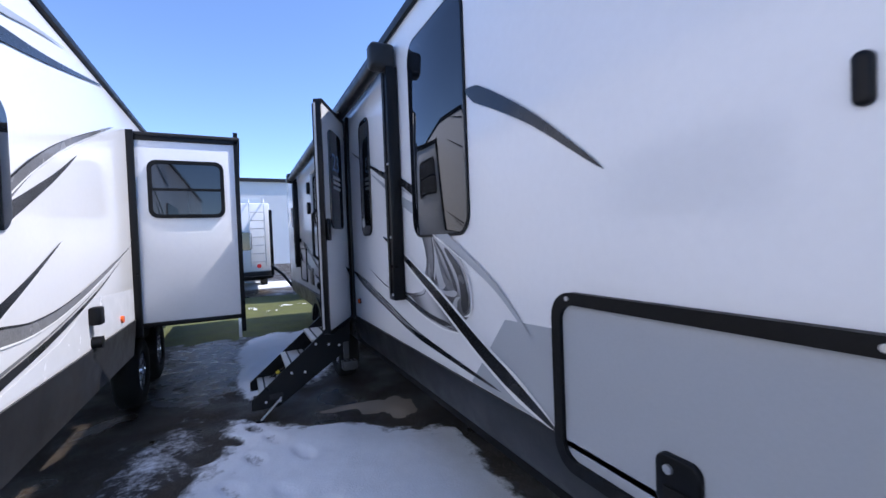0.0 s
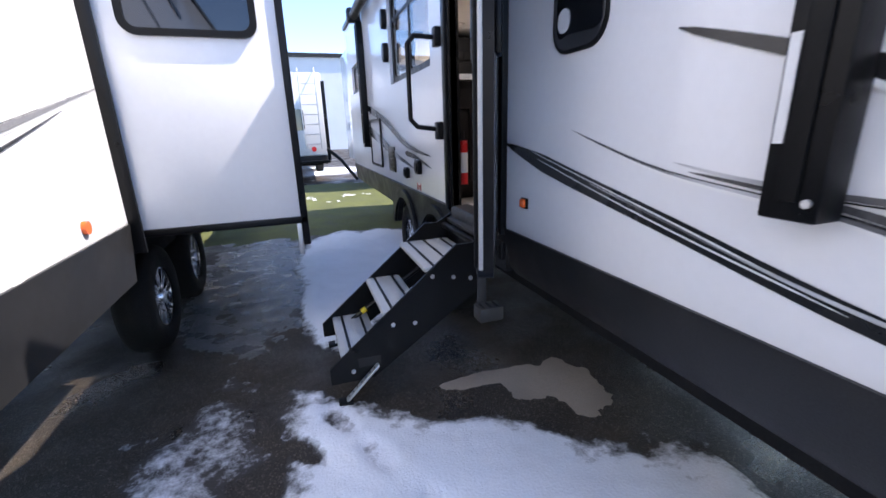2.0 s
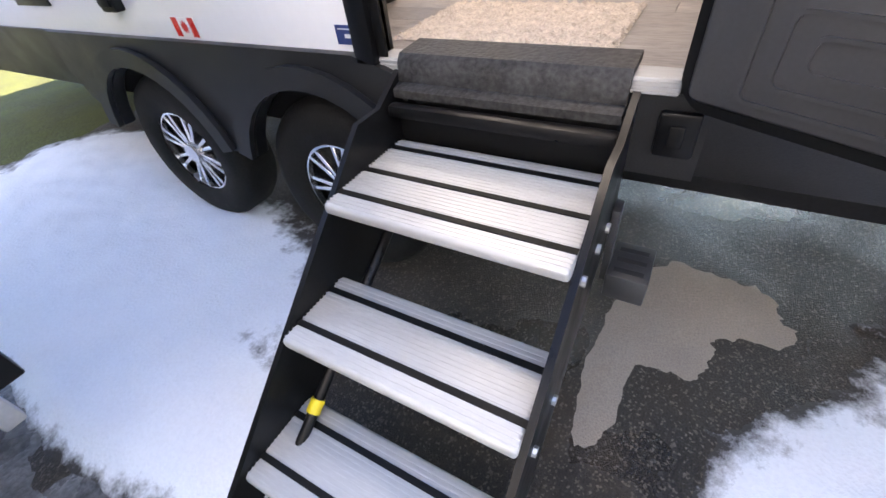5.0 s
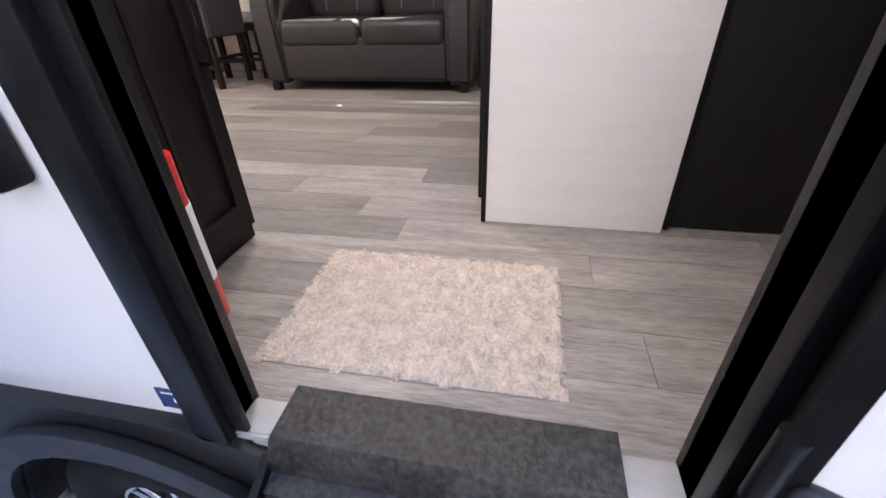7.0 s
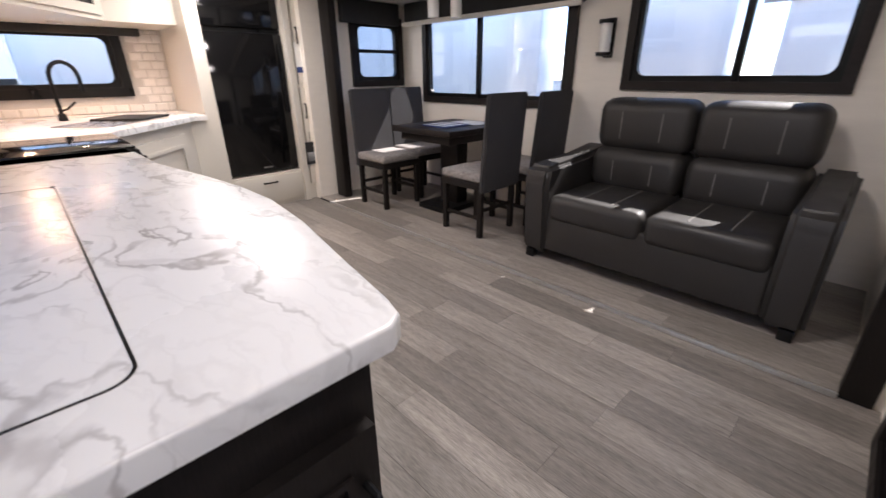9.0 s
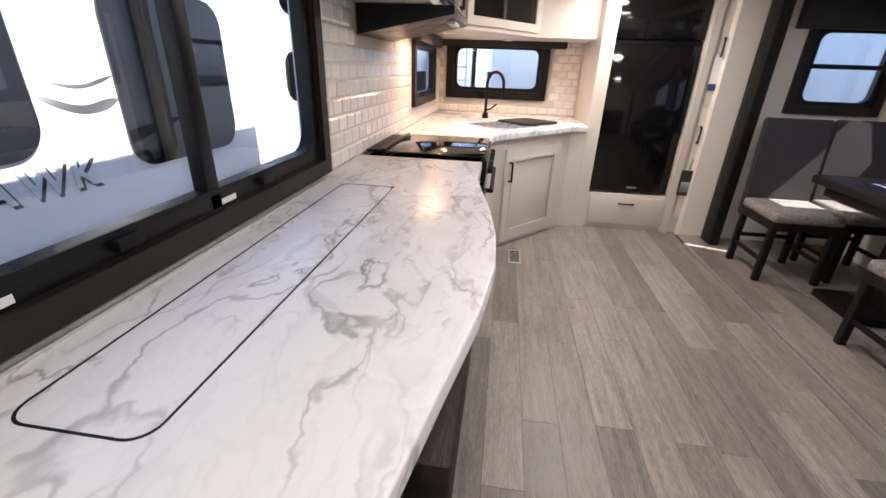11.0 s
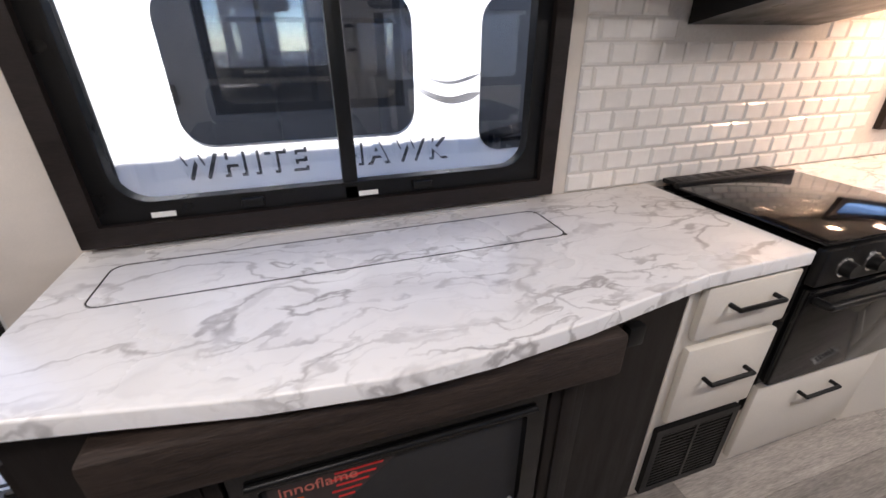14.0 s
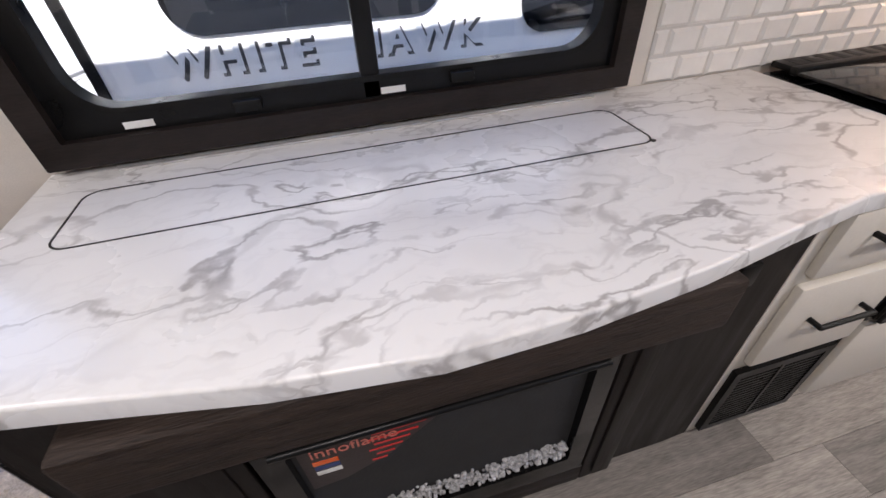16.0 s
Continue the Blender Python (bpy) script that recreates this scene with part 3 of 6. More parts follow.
def wheel(label, group):
    w = thing("wheel", label, "wheel", group)
    bm = bmesh.new()
    prof = [(0.20, -0.09), (0.22, -0.105), (0.30, -0.11), (0.345, -0.09), (0.36, -0.06), (0.36, 0.06), (0.345, 0.09), (0.30, 0.11), (0.2, 0.09)]
    n = 40
    rows = [[bm.verts.new((x, r * math.cos(2 * math.pi * k / n), r * math.sin(2 * math.pi * k / n))) for r, x in prof] for k in range(n)]
    for k in range(n):
        a, b = rows[k], rows[(k + 1) % n]
        for i in range(len(prof) - 1):
            bm.faces.new((a[i], a[i + 1], b[i + 1], b[i]))
    part("tyre", bm, TYRE, w)
    bm = bmesh.new()
    cyl(bm, (-0.03, 0, 0), (0.05, 0, 0), 0.205, 40)
    part("rim", bm, BLACK, w, "black alloy rim")
    for k in range(8):
        a0 = 2 * math.pi * k / 8
        bm = bmesh.new()
        for off in (-0.13, 0.13):
            a = a0 + off
            m = Matrix.Rotation(a, 4, 'X')
            cube(bm, -0.078, -0.045, -0.009, 0.009, 0.05, 0.195, 0.003, 1, m)
        part("spoke", bm, CHROME, w, "machined silver spoke")
    bm = bmesh.new()
    cyl(bm, (-0.095, 0, 0), (-0.03, 0, 0), 0.045, 24, 0.06)
    part("hub_cap", bm, CHROME, w)
    bm = bmesh.new()
    ring(bm, [(0.21 * math.cos(2 * math.pi * k / 40), 0.21 * math.sin(2 * math.pi * k / 40)) for k in range(40)], [(0.19 * math.cos(2 * math.pi * k / 40), 0.19 * math.sin(2 * math.pi * k / 40)) for k in range(40)], 'x', -0.085, -0.06)
    part("rim_lip", bm, CHROME, w)
    return w


w0 = wheel("black trailer tyre on a black and silver spoked rim", "trailer wheels")
w0.matrix_basis = pose(0.10, AX[0], 0.36)
copy_thing(w0, pose(0.10, AX[1], 0.36, 20))
for x in (2.2,):
    for y in AX:
        copy_thing(w0, pose(x, y, 0.36, 10, 0, 180))

# outside windows and graphics
def dark_window(name, y0, y1, z0, z1, r, label, x=-0.012):
    w = thing(name, label, "window", kind="structure")
    bm = bmesh.new()
    prism(bm, rrect(y0, y1, z0, z1, r), 'x', -0.002, x, 0.003)
    part("pane", bm, DARKGLASS, w)
    bm = bmesh.new()
    ring(bm, rrect(y0 - 0.012, y1 + 0.012, z0 - 0.012, z1 + 0.012, r + 0.012), rrect(y0 + 0.001, y1 - 0.001, z0 + 0.001, z1 - 0.001, r), 'x', -0.001, x + 0.004)
    part("gasket", bm, RUBBER, w)
    return w


dark_window("window_1", 2.72, 3.40, 1.62, 2.78, 0.10, "frameless black glass window on the trailer side")
w = dark_window("window_2", 4.32, 4.60, 1.66, 2.62, 0.08, "tall narrow black glass window beside the entry")
part("sticker", prism(bmesh.new(), rrect(4.50, 4.57, 1.72, 1.80, 0.034), 'x', -0.013, -0.015), PAPER, w)

decals = thing("side_graphics", "black, grey and silver swoosh graphics on the trailer side", "decal")
for k, (pts, w, mm, pw) in enumerate((
        # long dark band with a light core, low on the wall
        ([(4.98, 1.318), (4.5, 1.212), (3.99, 1.110), (3.50, 1.013), (3.06, 0.968), (2.5, 0.925)], 0.082, BLACKDECAL, 0.6),
        ([(3.30, 1.005), (3.60, 1.040), (3.99, 1.118), (4.35, 1.195)], 0.010, SILVER, 0.4),
        ([(3.55, 1.018), (3.99, 1.100), (4.40, 1.190), (4.7, 1.262)], 0.005, PAPER, 0.3),
        ([(3.70, 1.060), (4.05, 1.138), (4.45, 1.225), (4.75, 1.292)], 0.005, PAPER, 0.3),
        # hook of fine lines that ends in a chrome drop
        ([(2.86, 1.112), (3.09, 1.113), (3.335, 1.146), (3.62, 1.206), (4.05, 1.262), (4.47, 1.378)], 0.030, PAPER, 0.5),
        ([(2.86, 1.118), (3.09, 1.121), (3.335, 1.153), (3.62, 1.212), (4.05, 1.268), (4.47, 1.380)], 0.022, SILVER, 0.5),
        ([(2.88, 1.122), (3.09, 1.125), (3.335, 1.157), (3.62, 1.216), (4.05, 1.270), (4.40, 1.36)], 0.006, BLACKDECAL, 0.5),
        ([(2.95, 1.138), (3.12, 1.142), (3.34, 1.172), (3.60, 1.226), (3.95, 1.268)], 0.030, DARKPRINT, 0.5),
        ([(3.27, 1.320), (3.30, 1.283), (3.38, 1.262), (3.54, 1.246), (3.80, 1.262), (4.0, 1.29)], 0.022, SILVER, 0.5),
        ([(3.255, 1.312), (3.29, 1.272), (3.38, 1.250), (3.54, 1.236), (3.80, 1.252)], 0.006, BLACKDECAL, 0.4),
        # rims and sheen of the drop
        ([(3.267, 1.405), (3.245, 1.45), (3.246, 1.50), (3.282, 1.585), (3.345, 1.665), (3.43, 1.76)], 0.026, PAPER, 0.3),
        ([(3.262, 1.400), (3.238, 1.45), (3.240, 1.50), (3.276, 1.590), (3.340, 1.672), (3.42, 1.76)], 0.010, GREYBAND, 0.3),
        ([(3.195, 1.35), (3.176, 1.45), (3.178, 1.53), (3.205, 1.62), (3.25, 1.70)], 0.070, MIDPRINT, 0.2),
        ([(3.150, 1.36), (3.132, 1.45), (3.136, 1.53), (3.158, 1.61), (3.19, 1.67)], 0.024, DARKPRINT, 0.3),
        ([(3.135, 1.365), (3.112, 1.45), (3.116, 1.53), (3.146, 1.62)], 0.028, PALEPRINT, 0.5),
        ([(3.00, 1.335), (3.06, 1.40), (3.09, 1.47), (3.125, 1.59)], 0.130, PALEPRINT, 0.9),
        ([(2.862, 1.318), (2.93, 1.335), (3.00, 1.385), (3.06, 1.48), (3.13, 1.60)], 0.060, MIDPRINT, 0.5),
        ([(2.862, 1.318), (2.905, 1.385), (2.96, 1.455), (3.04, 1.535), (3.13, 1.605)], 0.036, DARKPRINT, 0.6),
        ([(2.862, 1.316), (2.95, 1.305), (3.03, 1.310), (3.10, 1.345)], 0.040, PALEPRINT, 0.8),
        ([(2.80, 1.225), (2.785, 1.30), (2.82, 1.40), (2.88, 1.465), (2.99, 1.545)], 0.085, DARKPRINT, 0.45),
        ([(2.90, 1.215), (2.885, 1.26), (2.865, 1.285), (2.83, 1.30)], 0.060, PALEPRINT, 0.9),
        ([(2.797, 1.212), (2.745, 1.236), (2.724, 1.288), (2.738, 1.370), (2.782, 1.452), (2.855, 1.527)], 0.030, SILVER, 0.25),
        ([(2.797, 1.206), (2.735, 1.228), (2.713, 1.285), (2.727, 1.374), (2.774, 1.460), (2.850, 1.535)], 0.010, PAPER, 0.2),
        ([(2.797, 1.219), (2.752, 1.242), (2.733, 1.290), (2.746, 1.366), (2.789, 1.446)], 0.006, BLACKDECAL, 0.3),
        # straight bar with pale edges
        ([(2.15, 0.90), (2.6, 1.06), (3.08, 1.274), (3.33, 1.375), (3.63, 1.495)], 0.105, PAPER, 0.16),
        ([(2.15, 0.90), (2.6, 1.06), (3.08, 1.274), (3.33, 1.375), (3.63, 1.495), (4.03, 1.632)], 0.078, BLACKDECAL, 0.45),
        # wedges above
        ([(3.30, 1.76), (3.42, 1.795), (3.64, 1.875), (3.79, 1.935), (4.27, 2.142)], 0.080, GREYBAND, 0.55),
        ([(3.30, 1.87), (3.43, 1.915), (3.64, 2.0), (3.90, 2.07), (4.30, 2.21), (4.88, 2.44)], 0.065, BLACKDECAL, 0.6),
        ([(3.38, 1.860), (3.64, 1.955), (3.85, 2.025), (4.15, 2.14)], 0.012, SILVER, 0.4),
        ([(2.70, 2.28), (2.45, 2.15), (2.2, 2.00), (1.9, 1.78)], 0.085, BLACKDECAL, 0.7),
        ([(3.20, 1.69), (3.0, 1.615), (2.80, 1.525), (2.50, 1.375), (2.27, 1.20)], 0.068, GREYBAND, 0.55),
        ([(3.16, 1.635), (2.95, 1.552), (2.80, 1.492), (2.6, 1.40)], 0.010, PAPER, 0.4),
        ([(9.2, 1.75), (7.9, 1.52), (7.0, 1.28), (6.2, 1.20)], 0.10, BLACKDECAL, 0.7),
        ([(9.0, 1.45), (7.9, 1.25), (7.1, 1.12)], 0.14, SILVER, 0.6),
        ([(7.4, 1.16), (6.9, 1.10), (6.5, 1.05)], 0.05, SILVER, 0.8),
        ([(7.0, 1.20), (6.6, 1.17), (6.2, 1.11)], 0.06, BLACKDECAL, 0.8))):
    swoosh("stripe", decals, mm, -0.0022 - 0.0002 * k, pts, w, power=pw)
bm = bmesh.new()
prism(bm, [(2.75, 0.898), (2.45, 1.245), (2.15, 1.26), (-2.0, 1.27), (-2.0, 0.898)], 'x', -0.0005, -0.0015)
part("grey_band", bm, GREYBAND, decals)

bm = bmesh.new()
prism(bm, [(3.35, 1.68), (3.28, 1.583), (3.243, 1.49), (3.27, 1.416), (3.263, 1.315), (3.36, 1.262), (3.54, 1.241), (3.334, 1.168), (3.143, 1.131), (2.995, 1.124), (2.878, 1.122), (2.755, 1.215), (2.726, 1.252), (2.721, 1.298), (2.753, 1.392), (2.805, 1.484), (2.859, 1.522), (2.988, 1.568), (3.149, 1.64)], 'x', -0.0016, -0.0021)
part("chrome_drop", bm, SILVER, decals, "printed chrome drop")

lamp_m = thing("marker_lamp", "small amber side marker lamp", "lamp")
part("base", B(-0.008, 0.0, 4.77, 4.83, 1.03, 1.08, 0.003), BLACK, lamp_m)
part("lens", B(-0.022, -0.008, 4.78, 4.82, 1.035, 1.075, 0.006), ORANGE, lamp_m)

# luggage hatch
hatch = thing("luggage_hatch", "grey-white luggage hatch with a black rubber frame", "hatch")
bm = bmesh.new()
ring(bm, rrect(0.98, 2.13, 0.80, 1.40, 0.09), rrect(1.02, 2.09, 0.84, 1.36, 0.06), 'x', -0.028, -0.001)
part("frame", bm, RUBBER, hatch)
part("panel", prism(bmesh.new(), rrect(1.02, 2.09, 0.84, 1.36, 0.06), 'x', -0.002, -0.012), GREYBAND, hatch)
bm = bmesh.new()
prism(bm, rrect(1.62, 1.74, 0.86, 1.02, 0.03), 'x', -0.012, -0.030, 0.006)
latch = part("latch", bm, BLACK, hatch)
part("paddle", B(-0.036, -0.030, 1.645, 1.715, 0.875, 0.94, 0.003), RUBBER, latch)
part("lock", cyl(bmesh.new(), (-0.038, 1.70, 0.985), (-0.030, 1.70, 0.985), 0.012), BARE, latch)
for y in (1.3, 2.05):
    part("screw", cyl(bmesh.new(), (-0.033, y, 1.38), (-0.028, y, 1.38), 0.008, 10), BARE, hatch)
mk = thing("side_light", "black oval light housing on the trailer side", "lamp")
part("housing", prism(bmesh.new(), rrect(1.315, 1.345, 1.79, 1.885, 0.014), 'x', -0.001, -0.02, 0.01), BLACK, mk)

# awning: arms and roll
def awning(y0, y1, label):
    a = thing("awning", label, "awning")
    bm = bmesh.new()
    cyl(bm, (-0.10, y0, 2.80), (-0.10, y1, 2.80), 0.055, 20)
    part("roll", bm, BLACK, a)
    part("rail", B(-0.05, -0.004, y0, y1, 2.86, 2.90, 0.004), BLACK, a)
    for y in (y0, y1):
        bm = bmesh.new()
        cube(bm, -0.085, -0.004, y - 0.055, y + 0.055, 1.20, 2.74, 0.008)
        arm = part("arm", bm, BLACK, a)
        part("arm_channel", B(-0.094, -0.085, y - 0.02, y + 0.02, 1.24, 2.70, 0.003), RUBBER, arm)
        part("label_strip", B(-0.089, -0.0855, y + 0.026, y + 0.046, 1.35, 1.55), PAPER, arm, "white printed strip")
        for z in (1.24, 1.62, 2.1):
            part("bolt", cyl(bmesh.new(), (-0.092, y - 0.036, z), (-0.085, y - 0.036, z), 0.009, 10), BARE, arm)
        bm = bmesh.new()
        cube(bm, -0.18, -0.01, y - 0.06, y + 0.06, 2.72, 2.89, 0.035, 3)
        part("end_cap", bm, SKIRT, a)
    return a


awning(3.65, 8.95, "black retracted awning with two long side arms")

# handle, speakers, plates
hd = thing("grab_handle", "black folding grab handle beside the entry", "handle")
tube(bm := bmesh.new(), [(-0.03, 5.95, 1.98), (-0.17, 5.97, 1.99), (-0.215, 5.98, 1.94), (-0.215, 5.98, 1.47), (-0.17, 5.97, 1.42), (-0.03, 5.95, 1.40)], 0.016)
part("bar", bm, BLACK, hd)
for z in (1.99, 1.40):
    part("bracket", B(-0.05, -0.001, 5.90, 5.975, z - 0.07, z + 0.05, 0.01), BLACK, hd)
for y, z in ((7.55, 2.45), (7.55, 2.15)):
    sp = thing("outdoor_speaker", "black oval outdoor speaker on the trailer side", "speaker", "outdoor speakers")
    part("housing", prism(bmesh.new(), rrect(y - 0.06, y + 0.06, z - 0.09, z + 0.09, 0.058), 'x', -0.001, -0.05, 0.015), BLACK, sp)
for y, z, s in ((6.55, 1.10, 0.06), (6.95, 1.02, 0.05)):
    pl = thing("utility_port", "black square utility port on the trailer side", "port")
    part("cover", prism(bmesh.new(), rrect(y - s, y + s, z - s, z + s, 0.015), 'x', -0.001, -0.035, 0.006), BLACK, pl)
    part("flap", B(-0.045, -0.035, y - s * 0.7, y + s * 0.7, z - s * 0.6, z + s * 0.6, 0.004), RUBBER, pl)
h2 = thing("rear_hatch", "white storage hatch with black frame, closed", "hatch")
ring(bm := bmesh.new(), rrect(8.1, 8.8, 0.98, 1.55, 0.05), rrect(8.13, 8.77, 1.01, 1.52, 0.03), 'x', -0.02, -0.001)
part("frame", bm, RUBBER, h2)
part("panel", prism(bmesh.new(), rrect(8.13, 8.77, 1.01, 1.52, 0.03), 'x', -0.001, -0.008), WHITE, h2)
vn = thing("furnace_vent", "grey furnace vent plate low on the trailer side", "vent")
part("plate", B(-0.012, -0.001, 7.45, 7.75, 0.98, 1.24, 0.004), SKIRT, vn)
for k in range(5):
    part("louvre", B(-0.02, -0.012, 7.48, 7.72, 1.01 + k * 0.042, 1.03 + k * 0.042, 0.002), BLACK, vn)

flag = thing("flag_sticker", "red and white maple leaf flag sticker", "sticker")
part("sheet", B(-0.0025, -0.0005, 6.53, 6.65, 0.895, 0.955), PAPER, flag)
for y in (6.53, 6.62):
    part("bar", B(-0.0035, -0.0026, y, y + 0.03, 0.895, 0.955), RED, flag)
leaf = []
for k in range(22):
    a, r = math.pi / 2 + 2 * math.pi * k / 22, (0.022 if k % 2 == 0 else 0.012)
    leaf.append((6.59 + r * math.cos(a), 0.925 + r * math.sin(a)))
part("leaf", prism(bmesh.new(), leaf, 'x', -0.0026, -0.0036), RED, flag)
st = thing("material_sticker", "small dark blue sticker with white print", "sticker")
part("sheet", B(-0.0025, -0.0005, 5.845, 5.915, 0.903, 0.952), BLUE, st)
part("print", B(-0.0033, -0.0026, 5.855, 5.885, 0.920, 0.930), PAPER, st)
part("print", B(-0.0033, -0.0026, 5.855, 5.905, 0.941, 0.944), PAPER, st)
for z in (1.62, 1.50):
    badge = thing("round_badge", "small dark round badge by the entry", "sticker")
    part("disc", prism(bmesh.new(), rrect(5.83, 5.88, z, z + 0.07, 0.024), 'x', -0.0005, -0.003), SHADE, badge)

# ---- entry: frame, door, steps ----
ef = thing("entry_frame", "black metal entry frame with bright aluminium sill", "door frame", kind="structure")
for y0, y1 in ((4.985, 5.05), (5.78, 5.845)):
    part("jamb", B(-0.03, 0.07, y0, y1, 0.86, 2.80, 0.006), BLACK, ef)
part("head", B(-0.03, 0.07, 5.05, 5.78, 2.74, 2.80, 0.006), BLACK, ef)
part("seal", B(-0.012, 0.0, 5.75, 5.78, 0.88, 2.74, 0.004), RUBBER, ef)
part("sill", B(-0.008, 0.06, 5.05, 5.78, 0.845, 0.882, 0.006), ALU, ef)
for k in range(3):
    part("sill_rib", B(-0.011, -0.008, 5.052, 5.778, 0.85 + k * 0.01, 0.854 + k * 0.01), ALU, ef)

door = thing("entry_door", "open white entry door with dark window and black edge", "door")
DW, DZ0, DZ1 = 0.735, 0.86, 2.76
part("outer_skin", B(0.03, DW - 0.03, -0.002, 0.004, DZ0 + 0.03, DZ1 - 0.03), WHITE, door)
ring(bm := bmesh.new(), rrect(0, DW, DZ0, DZ1, 0.06), rrect(0.03, DW - 0.03, DZ0 + 0.03, DZ1 - 0.03, 0.04), 'y', -0.006, 0.05)
part("edge_frame", bm, BLACK, door)
part("inner_skin", B(0.03, DW - 0.03, 0.036, 0.044, DZ0 + 0.03, DZ1 - 0.03), WHITE, door)
part("core", B(0.03, DW - 0.03, 0.006, 0.034, DZ0 + 0.03, DZ1 - 0.03), BLACK, door)
part("window", prism(bmesh.new(), rrect(0.20, 0.56, 1.72, 2.56, 0.07), 'y', -0.003, -0.016, 0.003), DARKGLASS, door)
kick = part("kick_panel", prism(bmesh.new(), rrect(0.02, DW - 0.02, DZ0 + 0.02, 1.10, 0.02), 'y', 0.044, 0.058, 0.006), KICK, door, "black moulded kick panel")
for k in range(3):
    d = 0.036 * k
    ring(bm := bmesh.new(), rrect(0.10 + d, DW - 0.16 - d, 0.90 + d * 0.8, 1.07 - d * 0.8, 0.018), rrect(0.106 + d, DW - 0.166 - d, 0.906 + d * 0.8, 1.064 - d * 0.8, 0.014), 'y', 0.058, 0.063)
    part("rib", bm, KICK, kick)
part("handle_box", B(0.64, 0.71, -0.03, -0.006, 1.62, 1.80, 0.01), BLACK, door)
part("inner_latch", B(0.63, 0.71, 0.044, 0.07, 1.60, 1.82, 0.01), BLACK, door)
part("tag", B(0.60, 0.67, 0.0585, 0.060, 0.92, 1.04), PAPER, door, "white printed label")
part("tag_ring", ring(bmesh.new(), rrect(0.612, 0.658, 0.957, 1.003, 0.0229), rrect(0.616, 0.654, 0.961, 0.999, 0.0189), 'y', 0.060, 0.0612), BLACK, door)
part("weather_strip", B(DW + 0.001, DW + 0.012, 0.030, 0.046, DZ0 + 0.05, DZ1 - 0.05, 0.003), ALU, door, "bright aluminium edge strip")
part("bulb_seal", B(DW - 0.028, DW - 0.008, 0.050, 0.064, DZ0 + 0.05, DZ1 - 0.05, 0.006), RUBBER, door)
for z in (1.02, 1.06, 1.74):
    part("screw", cyl(bmesh.new(), (DW - 0.034, 0.050, z), (DW - 0.034, 0.0535, z), 0.007, 10), BARE, door)
part("decal_tip", prism(bmesh.new(), [(0.15, 1.38), (0.02, 1.34), (0.02, 1.28)], 'y', -0.0022, -0.0038), BLACKDECAL, door)
for z in (1.05, 1.75, 2.5):
    part("hinge", cyl(bmesh.new(), (0.0, 0.055, z), (0.0, 0.055, z + 0.11), 0.014), BLACK, door)


def words(text, size, m, material, parent=None, name="lettering", deep=0.001, label="", bold=0.0):
    cu = bpy.data.curves.new(name, 'FONT')
    cu.body, cu.size, cu.extrude, cu.offset = text, size, deep, bold
    tmp = bpy.data.objects.new(name, cu)
    scene.collection.objects.link(tmp)
    me = bpy.data.meshes.new_from_object(tmp.evaluated_get(bpy.context.evaluated_depsgraph_get()))
    bpy.data.objects.remove(tmp)
    me.materials.clear()
    me.materials.append(material)
    ob = new(name, me)
    ob.parent = parent
    ob.matrix_basis = m
    return tagged(ob, label)


for ob in door.children_recursive:
    for v in ob.data.vertices:
        v.co.y = -v.co.y
    ob.data.flip_normals()
words("23", 0.21, pose(0.50, 0.018, 2.22, 90, 0, 180), mat("pale_blue_print", (0.25, 0.38, 0.60), 0.4), door)
for k in range(3):
    part("print_line", B(0.28, 0.48, 0.0165, 0.0185, 2.06 + 0.045 * k, 2.085 + 0.045 * k), PAPER, door)
# the door stands open past a right angle on the hinge side of the entry
ang = math.degrees(math.atan2(-0.643, -0.335))
door.matrix_basis = pose(-0.035, 5.03, 0, 0, 0, ang)

steps = thing("entry_steps", "black fold-down entry steps with ribbed aluminium treads", "steps")
TR = [(-0.41, 0.69), (-0.65, 0.473), (-0.885, 0.24)]
for y0, y1 in ((5.118, 5.133), (5.703, 5.718)):
    prism(bm := bmesh.new(), [(-0.03, 0.86), (-0.14, 0.80), (-0.23, 0.80), (-0.95, 0.20), (-0.95, 0.11), (-0.72, 0.11), (-0.05, 0.56)], 'y', y0, y1)
    sp = part("side_plate", bm, BLACK, steps)
    for x, z in ((-0.37, 0.64), (-0.60, 0.40), (-0.83, 0.17), (-0.25, 0.62), (-0.48, 0.39), (-0.71, 0.16), (-0.15, 0.60)):
        side = -1 if y0 < 5.4 else 1
        yy = y0 if side < 0 else y1
        part("bolt", cyl(bmesh.new(), (x, yy, z), (x, yy + side * 0.008, z), 0.012, 8), BARE, sp)
for i, (x, z) in enumerate(TR):
    deep = 0.335 if i == 0 else 0.225
    tr = part("tread", B(x, x + deep, 5.133, 5.703, z - 0.03, z, 0.010, 3), ALU, steps, "ribbed aluminium tread")
    for f in ((0.05, 0.155, 0.275) if i == 0 else (0.05, 0.165)):
        part("grip_strip", B(x + f, x + f + 0.016, 5.135, 5.701, z, z + 0.0025), RUBBER, tr, "black grip strip")
    for k in range(int(deep / 0.012)):
        xx = x + 0.012 + 0.012 * k
        if all(not (f - 0.008 < xx - x < f + 0.02) for f in ((0.05, 0.155, 0.275) if i == 0 else (0.05, 0.165))) and xx < x + deep - 0.012:
            part("rib", B(xx, xx + 0.004, 5.136, 5.700, z, z + 0.0012), ALU, tr)
